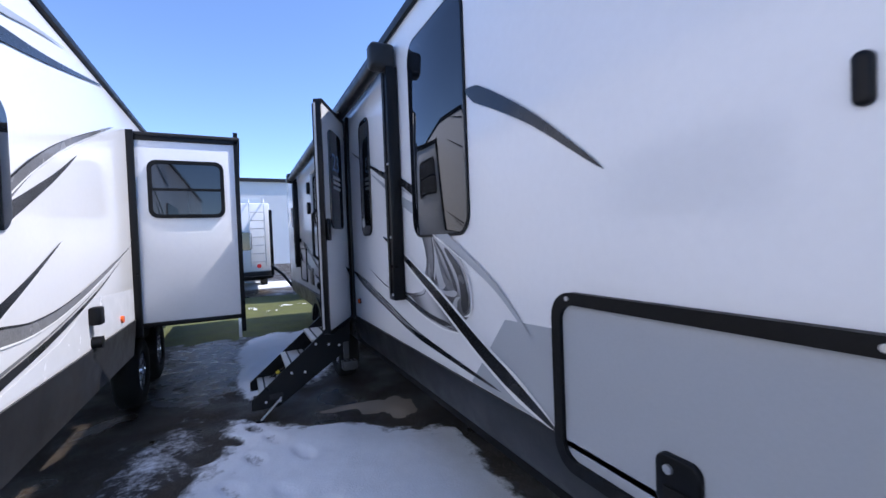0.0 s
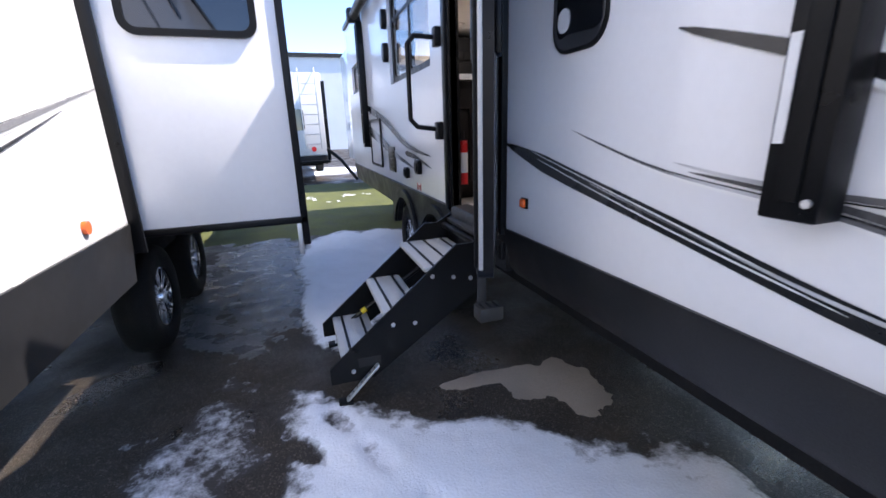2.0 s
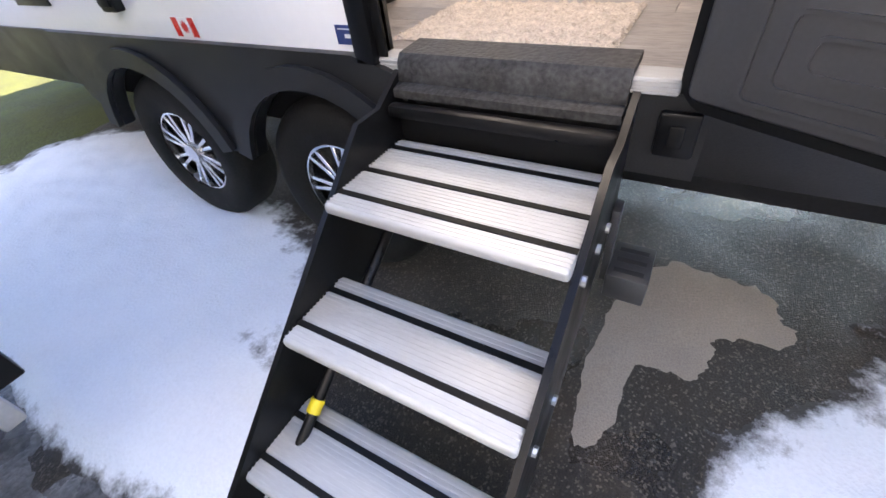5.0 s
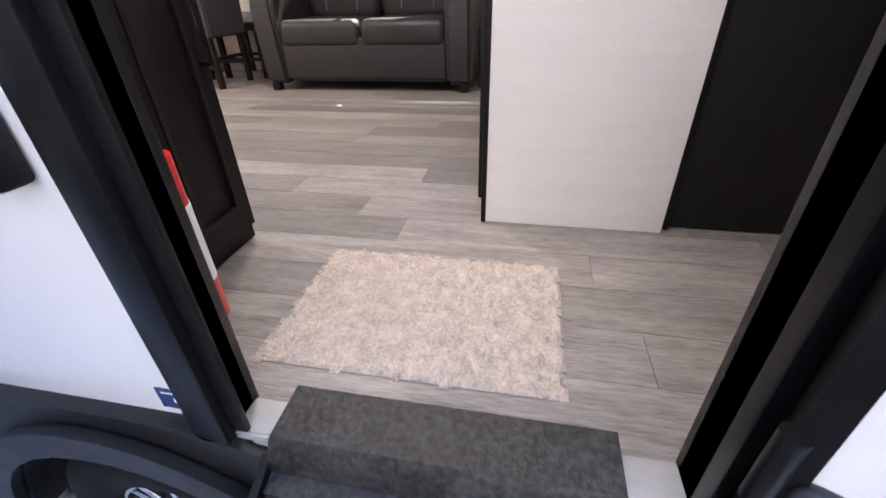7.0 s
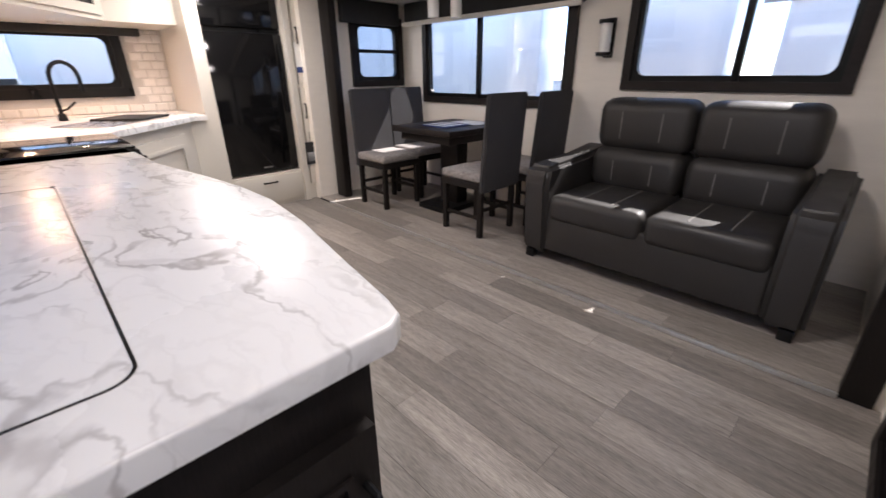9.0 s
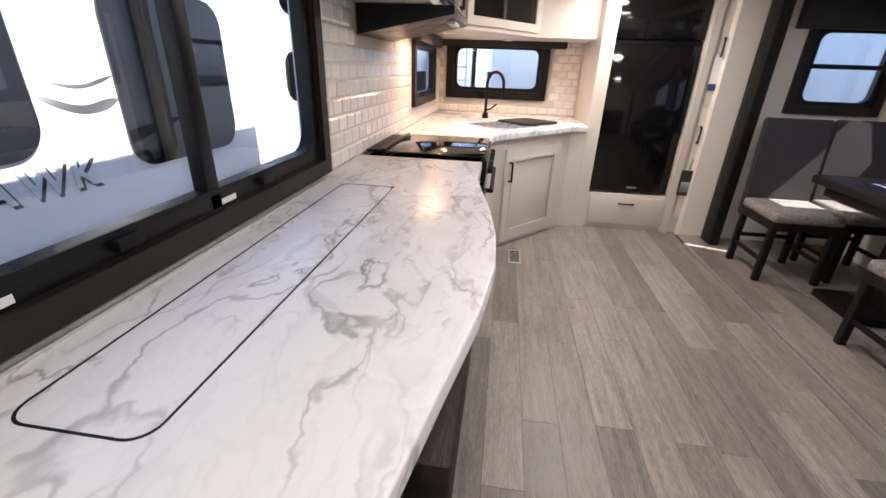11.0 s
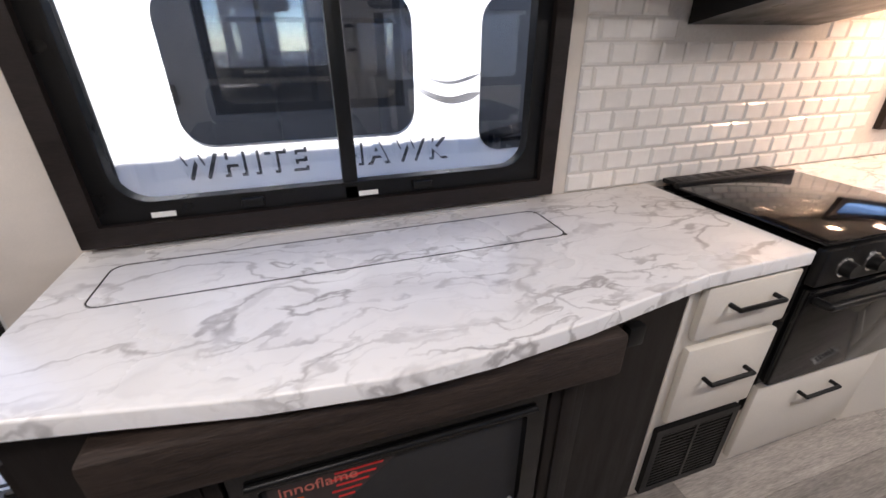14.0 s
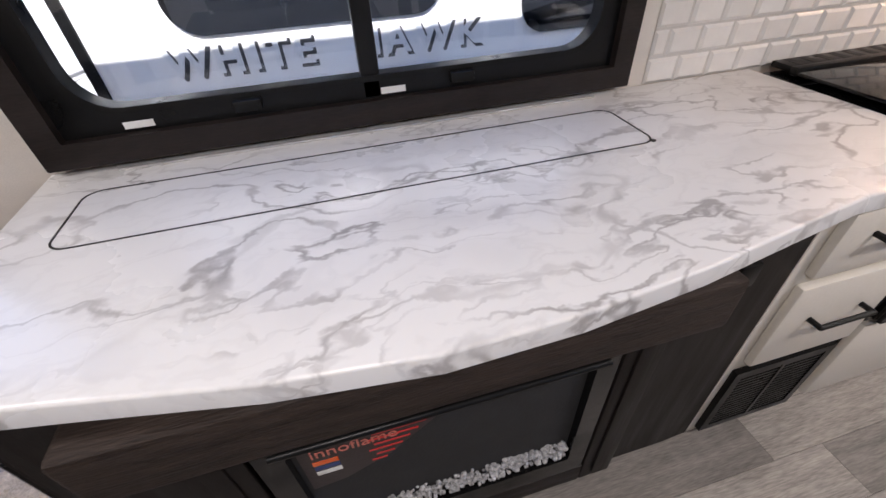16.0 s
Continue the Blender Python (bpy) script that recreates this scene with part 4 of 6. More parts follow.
for y in (5.085, 5.76):
    bm = bmesh.new()
    m = look((-0.885, y, 0.02), (-0.70, y, 0.20))
    cube(bm, -0.020, 0.020, -0.006, 0.006, -0.26, 0.0, 0.003, 1, m)
    leg = part("leg", bm, BARE, steps, "perforated galvanised leg")
    for k in range(7):
        q = Vector((-0.885, y, 0.02)).lerp(Vector((-0.70, y, 0.20)), 0.12 + 0.13 * k)
        part("hole", cyl(bmesh.new(), q + Vector((-0.005, 0, 0.0055)), q + Vector((-0.0056, 0, 0.0062)), 0.006, 8), SHADE, leg)
    part("foot", B(-0.925, -0.85, y - 0.035, y + 0.035, 0.0, 0.03, 0.008), RUBBER, steps)
bm = bmesh.new()
prism(bm, [(-0.075, 0.805), (-0.075, 0.825), (-0.045, 0.835), (-0.038, 0.882), (-0.022, 0.90), (0.08, 0.905), (0.08, 0.886), (-0.012, 0.884), (-0.025, 0.832), (-0.055, 0.805)], 'y', 5.14, 5.70)
part("threshold_cover", bm, mat("scuffed_plastic", (0.034, 0.033, 0.032), 0.5, var=0.9, scale=14, fine=80, bump=0.3, spec=0.3), steps, "scuffed black threshold cover")
part("cross_bar", B(-0.115, -0.077, 5.133, 5.703, 0.765, 0.80, 0.012), BLACK, steps)
part("back_plate", B(-0.06, -0.045, 5.133, 5.703, 0.68, 0.755), BLACK, steps)
part("damper", cyl(bmesh.new(), (-0.78, 5.64, 0.22), (-0.25, 5.64, 0.55), 0.014), BLACK, steps)
part("yellow_cap", cyl(bmesh.new(), (-0.70, 5.64, 0.272), (-0.67, 5.64, 0.29), 0.018), mat("yellow_plastic", (0.75, 0.55, 0.02), 0.4), steps)
part("maker_plate", B(-0.80, -0.68, 5.1155, 5.1175, 0.185, 0.235), SHADE, steps)
jack = thing("stabiliser_bracket", "grey slotted steel bracket under the trailer", "bracket")
part("plate", B(-0.14, 0.0, 5.0, 5.10, 0.37, 0.45, 0.006), KICK, jack)
for k in range(3):
    part("slot", B(-0.12 + 0.04 * k, -0.105 + 0.04 * k, 5.015, 5.085, 0.4502, 0.451), SHADE, jack)
part("strap", B(-0.11, -0.06, 5.098, 5.1165, 0.40, 0.62, 0.002), KICK, jack)
sw = thing("step_switch", "black rocker switch box below the entry", "switch")
part("box", B(-0.022, -0.001, 4.995, 5.075, 0.72, 0.82, 0.008), BLACK, sw)
part("rocker", B(-0.03, -0.022, 5.02, 5.05, 0.745, 0.795, 0.004), RUBBER, sw)

# ---- neighbouring trailer on the west ----
NX = -1.9
nt = thing("neighbour_trailer", "large white trailer parked alongside with swoosh graphics", "trailer")
part("wall", B(NX - 2.4, NX, -3.0, 11.5, 0.86, 2.92, 0.03), WHITE, nt)
part("roof", B(NX - 2.4, NX + 0.02, -3.0, 11.5, 2.92, 2.97, 0.02), BLACK, nt, "black roof edge trim")
prism(bm := bmesh.new(), [(NX + 0.012, 0.95), (NX - 0.02, 0.62), (NX - 0.06, 0.62), (NX - 0.03, 0.95)], 'y', -3.0, 5.78)
part("skirt", bm, SKIRT, nt)
part("belly", B(NX - 2.3, NX - 0.1, -3.0, 11.5, 0.60, 0.86), UNDER, nt)
for k, (pts, w, mm) in enumerate((
        ([(3.3, 1.80), (3.46, 1.86), (3.80, 2.055), (4.30, 2.275), (5.378, 2.649)], 0.12, MIDPRINT),
        ([(3.3, 1.83), (3.46, 1.90), (3.80, 2.085), (4.30, 2.295), (5.3, 2.63)], 0.014, BLACKDECAL),
        ([(3.3, 1.77), (3.46, 1.83), (3.80, 2.02), (4.30, 2.245), (5.2, 2.585)], 0.012, PAPER),
        ([(3.35, 1.73), (3.50, 1.785), (3.78, 1.905), (4.09, 2.045), (4.435, 2.223)], 0.10, DARKPRINT),
        ([(3.2, 1.29), (3.39, 1.363), (3.67, 1.475), (4.10, 1.666)], 0.075, BLACKDECAL),
        ([(3.1, 1.26), (3.38, 1.245), (3.70, 1.235), (4.15, 1.285), (4.83, 1.420), (5.80, 1.652)], 0.10, MIDPRINT),
        ([(3.1, 1.31), (3.38, 1.288), (3.70, 1.268), (4.15, 1.310), (4.83, 1.437), (5.80, 1.658)], 0.014, BLACKDECAL),
        ([(3.1, 1.22), (3.38, 1.205), (3.70, 1.205), (4.15, 1.260), (4.83, 1.400), (5.75, 1.635)], 0.012, PAPER),
        ([(3.1, 1.02), (3.36, 1.062), (3.81, 1.132), (4.33, 1.236), (4.82, 1.355), (5.4, 1.53)], 0.055, BLACKDECAL),
        ([(3.1, 1.06), (3.36, 1.10), (3.81, 1.165), (4.33, 1.265), (4.82, 1.378)], 0.020, MIDPRINT),
        ([(3.3, 2.66), (3.55, 2.701), (3.90, 2.778), (4.312, 2.853)], 0.05, GREYBAND),
        ([(3.3, 2.545), (3.56, 2.588), (4.10, 2.683), (5.12, 2.90)], 0.09, BLACKDECAL))):
    swoosh("stripe", nt, mm, NX + 0.003 + 0.0004 * k, pts, w)
part("grey_band", prism(bmesh.new(), [(5.78, 0.96), (5.78, 1.24), (4.6, 1.28), (4.0, 1.10), (3.0, 0.96)], 'x', NX + 0.0005, NX + 0.0015), mat("pale_grey_print", (0.60, 0.61, 0.63), 0.2, var=0.03, bump=0.0), nt)
prism(bm := bmesh.new(), rrect(2.3, 3.52, 1.70, 2.28, 0.1), 'x', NX + 0.001, NX + 0.012)
part("window", bm, DARKGLASS, nt)
part("marker_lamp", cyl(bmesh.new(), (NX + 0.001, 5.30, 1.03), (NX + 0.02, 5.30, 1.03), 0.03), ORANGE, nt)
part("inlet_box", B(NX + 0.001, NX + 0.07, 4.48, 4.57, 1.11, 1.23, 0.012), BLACK, nt)
part("water_port", cyl(bmesh.new(), (NX + 0.001, 4.54, 0.99), (NX + 0.06, 4.54, 0.99), 0.04), BLACK, nt)
part("label", B(NX + 0.001, NX + 0.003, 4.75, 4.82, 0.93, 0.98), PAPER, nt)
SX, SY0, SY1, SZ0, SZ1 = -0.97, 5.82, 8.75, 0.89, 2.68
ns = thing("neighbour_slideout", "white slide-out box of the neighbouring trailer", "slide-out")
part("box", B(NX + 0.002, SX, SY0, SY1, SZ0, SZ1, 0.01), WHITE, ns)
for z in (SZ0, SZ1):
    part("rail", B(NX, SX + 0.01, SY0 - 0.012, SY0 + 0.03, z - 0.03, z + 0.012, 0.004), BLACK, ns)
    part("side_rail", B(SX - 0.03, SX + 0.012, SY0 + 0.03, SY1, z - 0.03, z + 0.012, 0.004), BLACK, ns)
part("corner_post", B(SX - 0.03, SX + 0.012, SY0 - 0.012, SY0 + 0.03, 0.72, SZ1 + 0.10, 0.004), BLACK, ns)
part("wall_flange", B(NX, NX + 0.06, SY0 - 0.035, SY0 - 0.012, 0.78, SZ1 + 0.06, 0.004), BLACK, ns)
part("drip_foot", B(SX - 0.06, SX - 0.03, SY0 - 0.02, SY0 + 0.01, 0.66, 0.86, 0.004), BARE, ns, "bent metal drip foot")
win = part("window", prism(bmesh.new(), rrect(-1.735, -1.115, 1.92, 2.45, 0.07), 'y', SY0 - 0.001, SY0 - 0.012), DARKGLASS, ns)
ring(bm := bmesh.new(), rrect(-1.75, -1.10, 1.905, 2.465, 0.08), rrect(-1.715, -1.135, 1.94, 2.43, 0.055), 'y', SY0 - 0.022, SY0 - 0.002)
part("frame", bm, RUBBER, win)
part("mullion", B(-1.72, -1.13, SY0 - 0.02, SY0 - 0.013, 2.17, 2.195), RUBBER, win)
part("window", prism(bmesh.new(), rrect(6.17, 7.30, 1.835, 2.50, 0.13), 'x', SX + 0.001, SX + 0.012), DARKGLASS, ns)
part("window", prism(bmesh.new(), rrect(7.68, 8.5, 1.70, 2.50, 0.13), 'x', SX + 0.001, SX + 0.012), DARKGLASS, ns)
swoosh("stripe", ns, SILVER, SX + 0.0008, [(7.68, 2.02), (7.50, 1.99), (7.32, 2.06), (7.15, 2.2)], 0.05)
swoosh("stripe", ns, SILVER, SX + 0.0014, [(7.68, 2.12), (7.50, 2.08), (7.32, 2.13), (7.2, 2.2)], 0.02)
SHADOWED, RAISED = mat("lettering_shadow", (0.05, 0.052, 0.055), 0.3, bump=0.0), mat("silver_lettering", (0.72, 0.73, 0.74), 0.3, bump=0.0)
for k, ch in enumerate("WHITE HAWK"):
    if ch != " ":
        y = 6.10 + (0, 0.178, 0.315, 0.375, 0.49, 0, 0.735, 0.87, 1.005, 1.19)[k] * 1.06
        # drop shadow painted as a dark copy, offset down and sideways
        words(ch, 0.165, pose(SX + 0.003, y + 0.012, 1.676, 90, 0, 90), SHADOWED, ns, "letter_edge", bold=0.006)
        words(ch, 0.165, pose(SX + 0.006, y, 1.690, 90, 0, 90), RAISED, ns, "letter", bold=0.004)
part("roof_awning", B(NX, SX + 0.03, SY0 - 0.02, SY1, SZ1 + 0.014, SZ1 + 0.05, 0.01), SHADE, ns)
nw = wheel("black tyre on a dark spoked rim of the neighbouring trailer", "neighbour wheels")
nw.matrix_basis = pose(NX - 0.14, 6.25, 0.36, 0, 0, 180)
copy_thing(nw, pose(NX - 0.14, 7.25, 0.36, 15, 0, 180))

# ---- trailers and building further off ----
def far_trailer(at, w, h, long, label, dark=False):
    t = thing("parked_trailer", label, "trailer")
    x, y = at
    part("body", B(x, x + w, y, y + long, 0.75, h, 0.06), WHITE, t)
    part("skirt", B(x + 0.03, x + w - 0.03, y + 0.03, y + long, 0.5, 0.75, 0.01), SKIRT, t)
    part("bumper", B(x + 0.2, x + w - 0.2, y - 0.12, y, 0.48, 0.58, 0.01), BLACK, t)
    part("window", prism(bmesh.new(), rrect(x + 0.6, x + w - 0.6, 1.5, 2.1, 0.08), 'y', y - 0.001, y - 0.012), DARKGLASS, t)
    for yy in (y + long * 0.5, y + long * 0.5 + 0.8):
        for xx in (x - 0.01, x + w - 0.22):
            part("wheel", cyl(bmesh.new(), (xx, yy, 0.36), (xx + 0.23, yy, 0.36), 0.36, 24), TYRE, t)
    for xx in (x + 0.4, x + w - 0.4):
        part("tail_lamp", cyl(bmesh.new(), (xx, y - 0.02, 0.95), (xx, y - 0.001, 0.95), 0.07, 16), RED, t)
    return t


far_trailer((-2.42, 16.5), 2.4, 3.1, 7, "white trailer with a rear ladder and bumper")
ladder = thing("roof_ladder", "thin dark metal ladder on a trailer's rear", "ladder")
for x in (-0.66, -0.20):
    part("rail", tube(bmesh.new(), [(x, 16.40, 0.95), (x, 16.38, 3.05), (x, 16.55, 3.22)], 0.016, 8), BARE, ladder)
for k in range(7):
    part("rung", cyl(bmesh.new(), (-0.66, 16.39, 1.1 + 0.28 * k), (-0.20, 16.39, 1.1 + 0.28 * k), 0.013, 8), BARE, ladder)
rack = thing("rear_bike_rack", "black steel rack folded behind the parked trailer", "rack")
part("beam", B(-1.0, 0.0, 16.20, 16.37, 0.55, 0.62, 0.01), BLACK, rack)
part("strut", tube(bmesh.new(), [(-0.05, 16.25, 0.95), (0.30, 16.1, 0.62), (0.72, 15.9, 0.02)], 0.05, 10), BLACK, rack)
part("upright", B(-0.06, 0.04, 16.28, 16.36, 0.62, 2.85, 0.02), BLACK, rack)
far_trailer((-7.2, 17), 2.4, 3.1, 7, "white trailer parked at the back of the lot")
bl = thing("warehouse", "pale industrial building with a flat roof and bay doors", "building")
part("wall", B(-40, 45, 42, 60, 0, 7.5), FARWALL, bl)
part("roof", B(-40.2, 45.2, 41.8, 60, 7.5, 7.8), SHADE, bl)
for k in range(9):
    x = -30 + 7 * k
    d = part("bay_door", B(x, x + 3.6, 41.9, 42.0, 0, 3.6), PAPER, bl)
    part("pane", B(x + 0.4, x + 3.2, 41.87, 41.9, 1.5, 2.0), DARKGLASS, d)
    part("window", B(x + 0.5, x + 2.8, 41.9, 42.0, 4.8, 5.9), BARE, bl)

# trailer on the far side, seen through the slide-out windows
et = thing("east_trailer", "white trailer wall close outside the slide-out windows, overtall and slit to shape sunlight", "trailer")
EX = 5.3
# height and gaps are made up, so only strips of sun reach the room
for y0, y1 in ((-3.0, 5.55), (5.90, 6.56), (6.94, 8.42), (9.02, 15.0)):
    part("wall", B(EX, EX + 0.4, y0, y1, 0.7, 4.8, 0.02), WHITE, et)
part("vent_grille", B(EX - 0.03, EX - 0.001, 6.35, 6.75, 2.62, 2.78, 0.01), GREYBAND, et)
nb = thing("north_trailer", "white trailer parked behind the rear window", "trailer")
part("wall", B(0.5, 6, 13.4, 15.8, 0.7, 3.4, 0.03), WHITE, nb)

# ---- inside: inner linings ----
solid("lining_west", holed('x', 0.0515, 0.06, 5.86, 10.55, FLOOR, CEIL, [(6.13, 7.51, 1.80, 2.70), SMWIN]), WALLP, "beige textured wallpaper lining", "wall", kind="structure")


def trim_window(name, axis, w, u0, u1, v0, v1, label, wide=0.05, deep=0.03, mull=(), bars=(), frame_m=None, into=1, inset=0.035, turn=0.06):
    """A dark inner frame with a thin black sash and panes; into: the side on which the room lies."""
    t = thing(name, label, "window", kind="structure")
    fm = frame_m or DARKWOODH
    ring(bm := bmesh.new(), rrect(u0 - wide, u1 + wide, v0 - wide, v1 + wide, 0.004), rrect(u0, u1, v0, v1, 0.004), axis, w, w + into * deep)
    part("window_frame", bm, fm, t)
    ring(bm := bmesh.new(), rrect(u0, u1, v0, v1, 0.004), rrect(u0 + inset, u1 - inset, v0 + inset, v1 - inset, turn), axis, w - into * 0.03, w + into * 0.012)
    part("sash", bm, BLACK, t)
    cuts = [u0, *mull, u1]
    for a, b in zip(cuts, cuts[1:]):
        m0 = B(w - into * 0.022 if into > 0 else w + 0.018, (w - 0.018) if into > 0 else w + 0.022, a, b, v0, v1) if axis == 'x' else B(a, b, min(w - into * 0.018, w - into * 0.022), max(w - into * 0.018, w - into * 0.022), v0, v1)
        p = part("pane", m0, GLASS, t)
        p.visible_shadow = False
    for u in mull:
        bm = B(w - 0.028, w + 0.012 , u - 0.022, u + 0.022, v0, v1, 0.004) if axis == 'x' else B(u - 0.022, u + 0.022, w - 0.02, w + 0.012, v0, v1, 0.004)
        part("mullion", bm, BLACK, t)
    ring(bm := bmesh.new(), rrect(u0 + inset - 0.012, u1 - inset + 0.012, v0 + inset - 0.012, v1 - inset + 0.012, turn + 0.01), rrect(u0 + inset + 0.001, u1 - inset - 0.001, v0 + inset + 0.001, v1 - inset - 0.001, turn), axis, w + into * 0.010, w + into * 0.016)
    part("seal", bm, RUBBER, t)
    for v in bars:
        bm = B(w - 0.028, w + 0.013, u0, u1, v - 0.016, v + 0.016, 0.004) if axis == 'x' else B(u0, u1, w - 0.02, w + 0.013, v - 0.016, v + 0.016, 0.004)
        part("rail", bm, BLACK, t)
    return t


kw = trim_window("window_3", 'x', 0.061, 6.17, 7.47, 1.85, 2.65, "large black-framed sliding window above the counter", 0.055, 0.035, (6.83,), (2.41,), inset=0.052, turn=0.085)
for y in (6.55, 7.05):
    part("latch", B(0.072, 0.095, y - 0.03, y + 0.03, 1.865, 1.89, 0.004), RUBBER, kw)
for y in (6.32, 6.88):
    part("sticker", B(0.0735, 0.0745, y - 0.03, y + 0.03, 1.857, 1.872), PAPER, kw)
trim_window("window_4", 'x', 0.061, 9.28, 10.16, 1.97, 2.36, "small black-framed window beside the sink", 0.06, 0.03)
trim_window("window_5", 'y', 10.555, 0.22, 1.10, 1.99, 2.42, "black-framed window over the sink", 0.075, 0.03, (), (), BLACK, -1)
solid("blind_box", B(0.06, 1.32, 10.46, 10.52, 2.40, 2.53, 0.01), SHADE, "black roller blind box above the sink window", "blind")
solid("side_blind_box", B(0.095, 0.14, 9.16, 10.26, 2.37, 2.46, 0.01), SHADE, "black roller blind box above the small window", "blind")

# partition by the entry
solid("wall_partition", B(0.82, 2.415, 4.90, 5.43, FLOOR + 0.006, CEIL), WALLW, "white textured partition panel facing the entry", "wall", kind="structure")
solid("partition_trim", B(0.812, 0.826, 5.43, 5.445, FLOOR + 0.006, CEIL, 0.003), DARKWOOD, "dark corner trim of the partition", "trim", kind="structure")
hall = thing("bathroom_door", "dark brown closed door behind the entry", "door")
part("leaf", B(0.86, 0.90, 4.16, 4.89, FLOOR + 0.01, 2.75, 0.004), DARKWALL, hall)
part("post", B(0.84, 0.90, 4.875, 4.898, FLOOR + 0.006, CEIL, 0.003), DARKWOOD, hall)
solid("wall_entry_south", B(0.06, 2.415, 4.10, 4.15, FLOOR + 0.006, CEIL), DARKWALL, "dark wall closing the entry hall", "wall", kind="structure")
tvw = thing("media_cabinet", "dark wood panel set into the partition side", "cabinet")
part("panel", B(0.95, 2.05, 5.432, 5.452, FLOOR + 0.12, 1.80, 0.006), APPL, tvw)
ring(bm := bmesh.new(), rrect(0.88, 2.12, FLOOR + 0.06, 1.86, 0.004), rrect(0.95, 2.05, FLOOR + 0.12, 1.80, 0.004), 'y', 5.432, 5.462)
part("frame", bm, DARKWOOD, tvw)
part("handle", B(1.0, 1.02, 5.462, 5.485, 1.25, 1.42, 0.006), BLACK, tvw)
solid("slide_post_south", B(2.40, 2.50, 5.455, 5.56, FLOOR + 0.006, CEIL, 0.006), DARKWOOD, "dark trim post of the slide-out opening", "trim", kind="structure")
solid("slide_post_north", B(2.58, 2.66, 9.44, 9.60, FLOOR + 0.03, 2.80, 0.006), DARKWOOD, "dark trim post of the slide-out opening", "trim", kind="structure")
solid("slide_head", B(2.38, 2.47, 5.56, 9.64, 2.74, CEIL, 0.006), CREAM, "pale header above the slide-out", "trim", kind="structure")
fe = thing("fire_extinguisher", "small red fire extinguisher with white label beside the door", "extinguisher")
part("tank", cyl(bmesh.new(), (0.115, 5.875, 1.02), (0.115, 5.875, 1.32), 0.04, 20), RED, fe)
part("label", cyl(bmesh.new(), (0.115, 5.875, 1.10), (0.115, 5.875, 1.24), 0.0412, 20), PAPER, fe)
part("valve", cyl(bmesh.new(), (0.115, 5.875, 1.32), (0.115, 5.875, 1.38), 0.018, 12), BLACK, fe)
part("bracket", B(0.0605, 0.08, 5.865, 5.885, 1.0, 1.35, 0.003), BLACK, fe)

rug = field("door_mat", 0.10, 0.66, 5.16, 5.88, 0.008, lambda x, y: FLOOR + 0.012 + 0.012 * noise.noise((x * 70, y * 70, 0)) if 0.15 + 0.008 * noise.noise((0, y * 40, 1)) < x < 0.58 + 0.008 * noise.noise((3, y * 40, 1)) and 5.215 + 0.008 * noise.noise((x * 40, 0, 1)) < y < 5.84 + 0.008 * noise.noise((x * 40, 5, 1)) else -1, RUG, "shaggy beige doormat on the plank floor", "rug", "thing")
for v in rug.data.vertices:
    v.co.z = max(v.co.z, FLOOR + 0.006)

# ---- kitchen counter along the window ----
front = [(0.685, 6.16), (0.72, 6.35), (0.765, 6.58), (0.79, 6.80), (0.785, 7.00), (0.76, 7.22), (0.725, 7.42), (0.695, 7.60), (0.69, 7.97)]
out = [(0.065, 6.10), (0.645, 6.10), (0.672, 6.118)] + front + [(0.065, 7.97)]
ct = thing("kitchen_counter", "white marble-look laminate countertop with a curved front", "countertop")
part("slab", prism(bmesh.new(), out, 'z', TOP - 0.04, TOP, 0.006), MARBLE, ct)
ring(bm := bmesh.new(), rrect(0.185, 0.39, 6.21, 7.405, 0.035), rrect(0.189, 0.386, 6.214, 7.401, 0.032), 'z', TOP - 0.001, TOP + 0.0008)
part("lid_groove", bm, BLACK, ct, "thin dark groove round the lift lid")
part("back_strip", B(0.100, 0.108, 6.25, 7.42, TOP + 0.0005, TOP + 0.006, 0.001), BARE, ct, "thin metal strip behind the lid")
part("lid_pull", cyl(bmesh.new(), (0.385, 7.395, TOP + 0.001), (0.385, 7.395, TOP + 0.003), 0.006, 10), BLACK, ct)
rear = [(0.065, 8.62), (0.70, 8.62), (0.725, 8.90), (1.38, 9.66), (1.49, 9.68), (1.49, 10.555), (0.065, 10.555)]
c2 = thing("sink_counter", "white marble-look corner countertop round the sink", "countertop")
part("slab", prism(bmesh.new(), rear, 'z', TOP - 0.04, TOP, 0.006), MARBLE, c2)

fb = thing("fireplace_cabinet", "dark wood cabinet with a built-in electric fireplace", "cabinet")
part("body", prism(bmesh.new(), [(0.065, 6.14), (0.63, 6.14), (0.66, 6.35), (0.665, 7.50), (0.66, 7.595), (0.065, 7.595)], 'z', FLOOR + 0.005, TOP - 0.041), DARKWOOD, fb)
part("mantel", B(0.66, 0.750, 6.30, 7.34, 1.585, 1.705, 0.012), BEAM, fb, "rough-sawn wooden mantel beam")
part("mantel_lip", B(0.66, 0.715, 6.33, 7.30, 1.562, 1.585, 0.006), DARKWOODH, fb)
for y in (6.36, 7.20):
    part("pilaster", B(0.664, 0.69, y, y + 0.10, FLOOR + 0.01, 1.575, 0.006), DARKWOOD, fb)
    part("flute", B(0.69, 0.697, y + 0.03, y + 0.07, FLOOR + 0.05, 1.54, 0.004), DARKWOOD, fb)
part("plinth", B(0.664, 0.69, 6.46, 7.20, FLOOR + 0.01, FLOOR + 0.10, 0.006), DARKWOODH, fb)
fp = thing("electric_fireplace", "black electric fireplace with glass crystals and a warning label", "fireplace")
ring(bm := bmesh.new(), rrect(6.47, 7.19, 0.99, 1.53, 0.01), rrect(6.52, 7.14, 1.05, 1.46, 0.01), 'x', 0.666, 0.690)
part("frame", bm, APPL, fp)
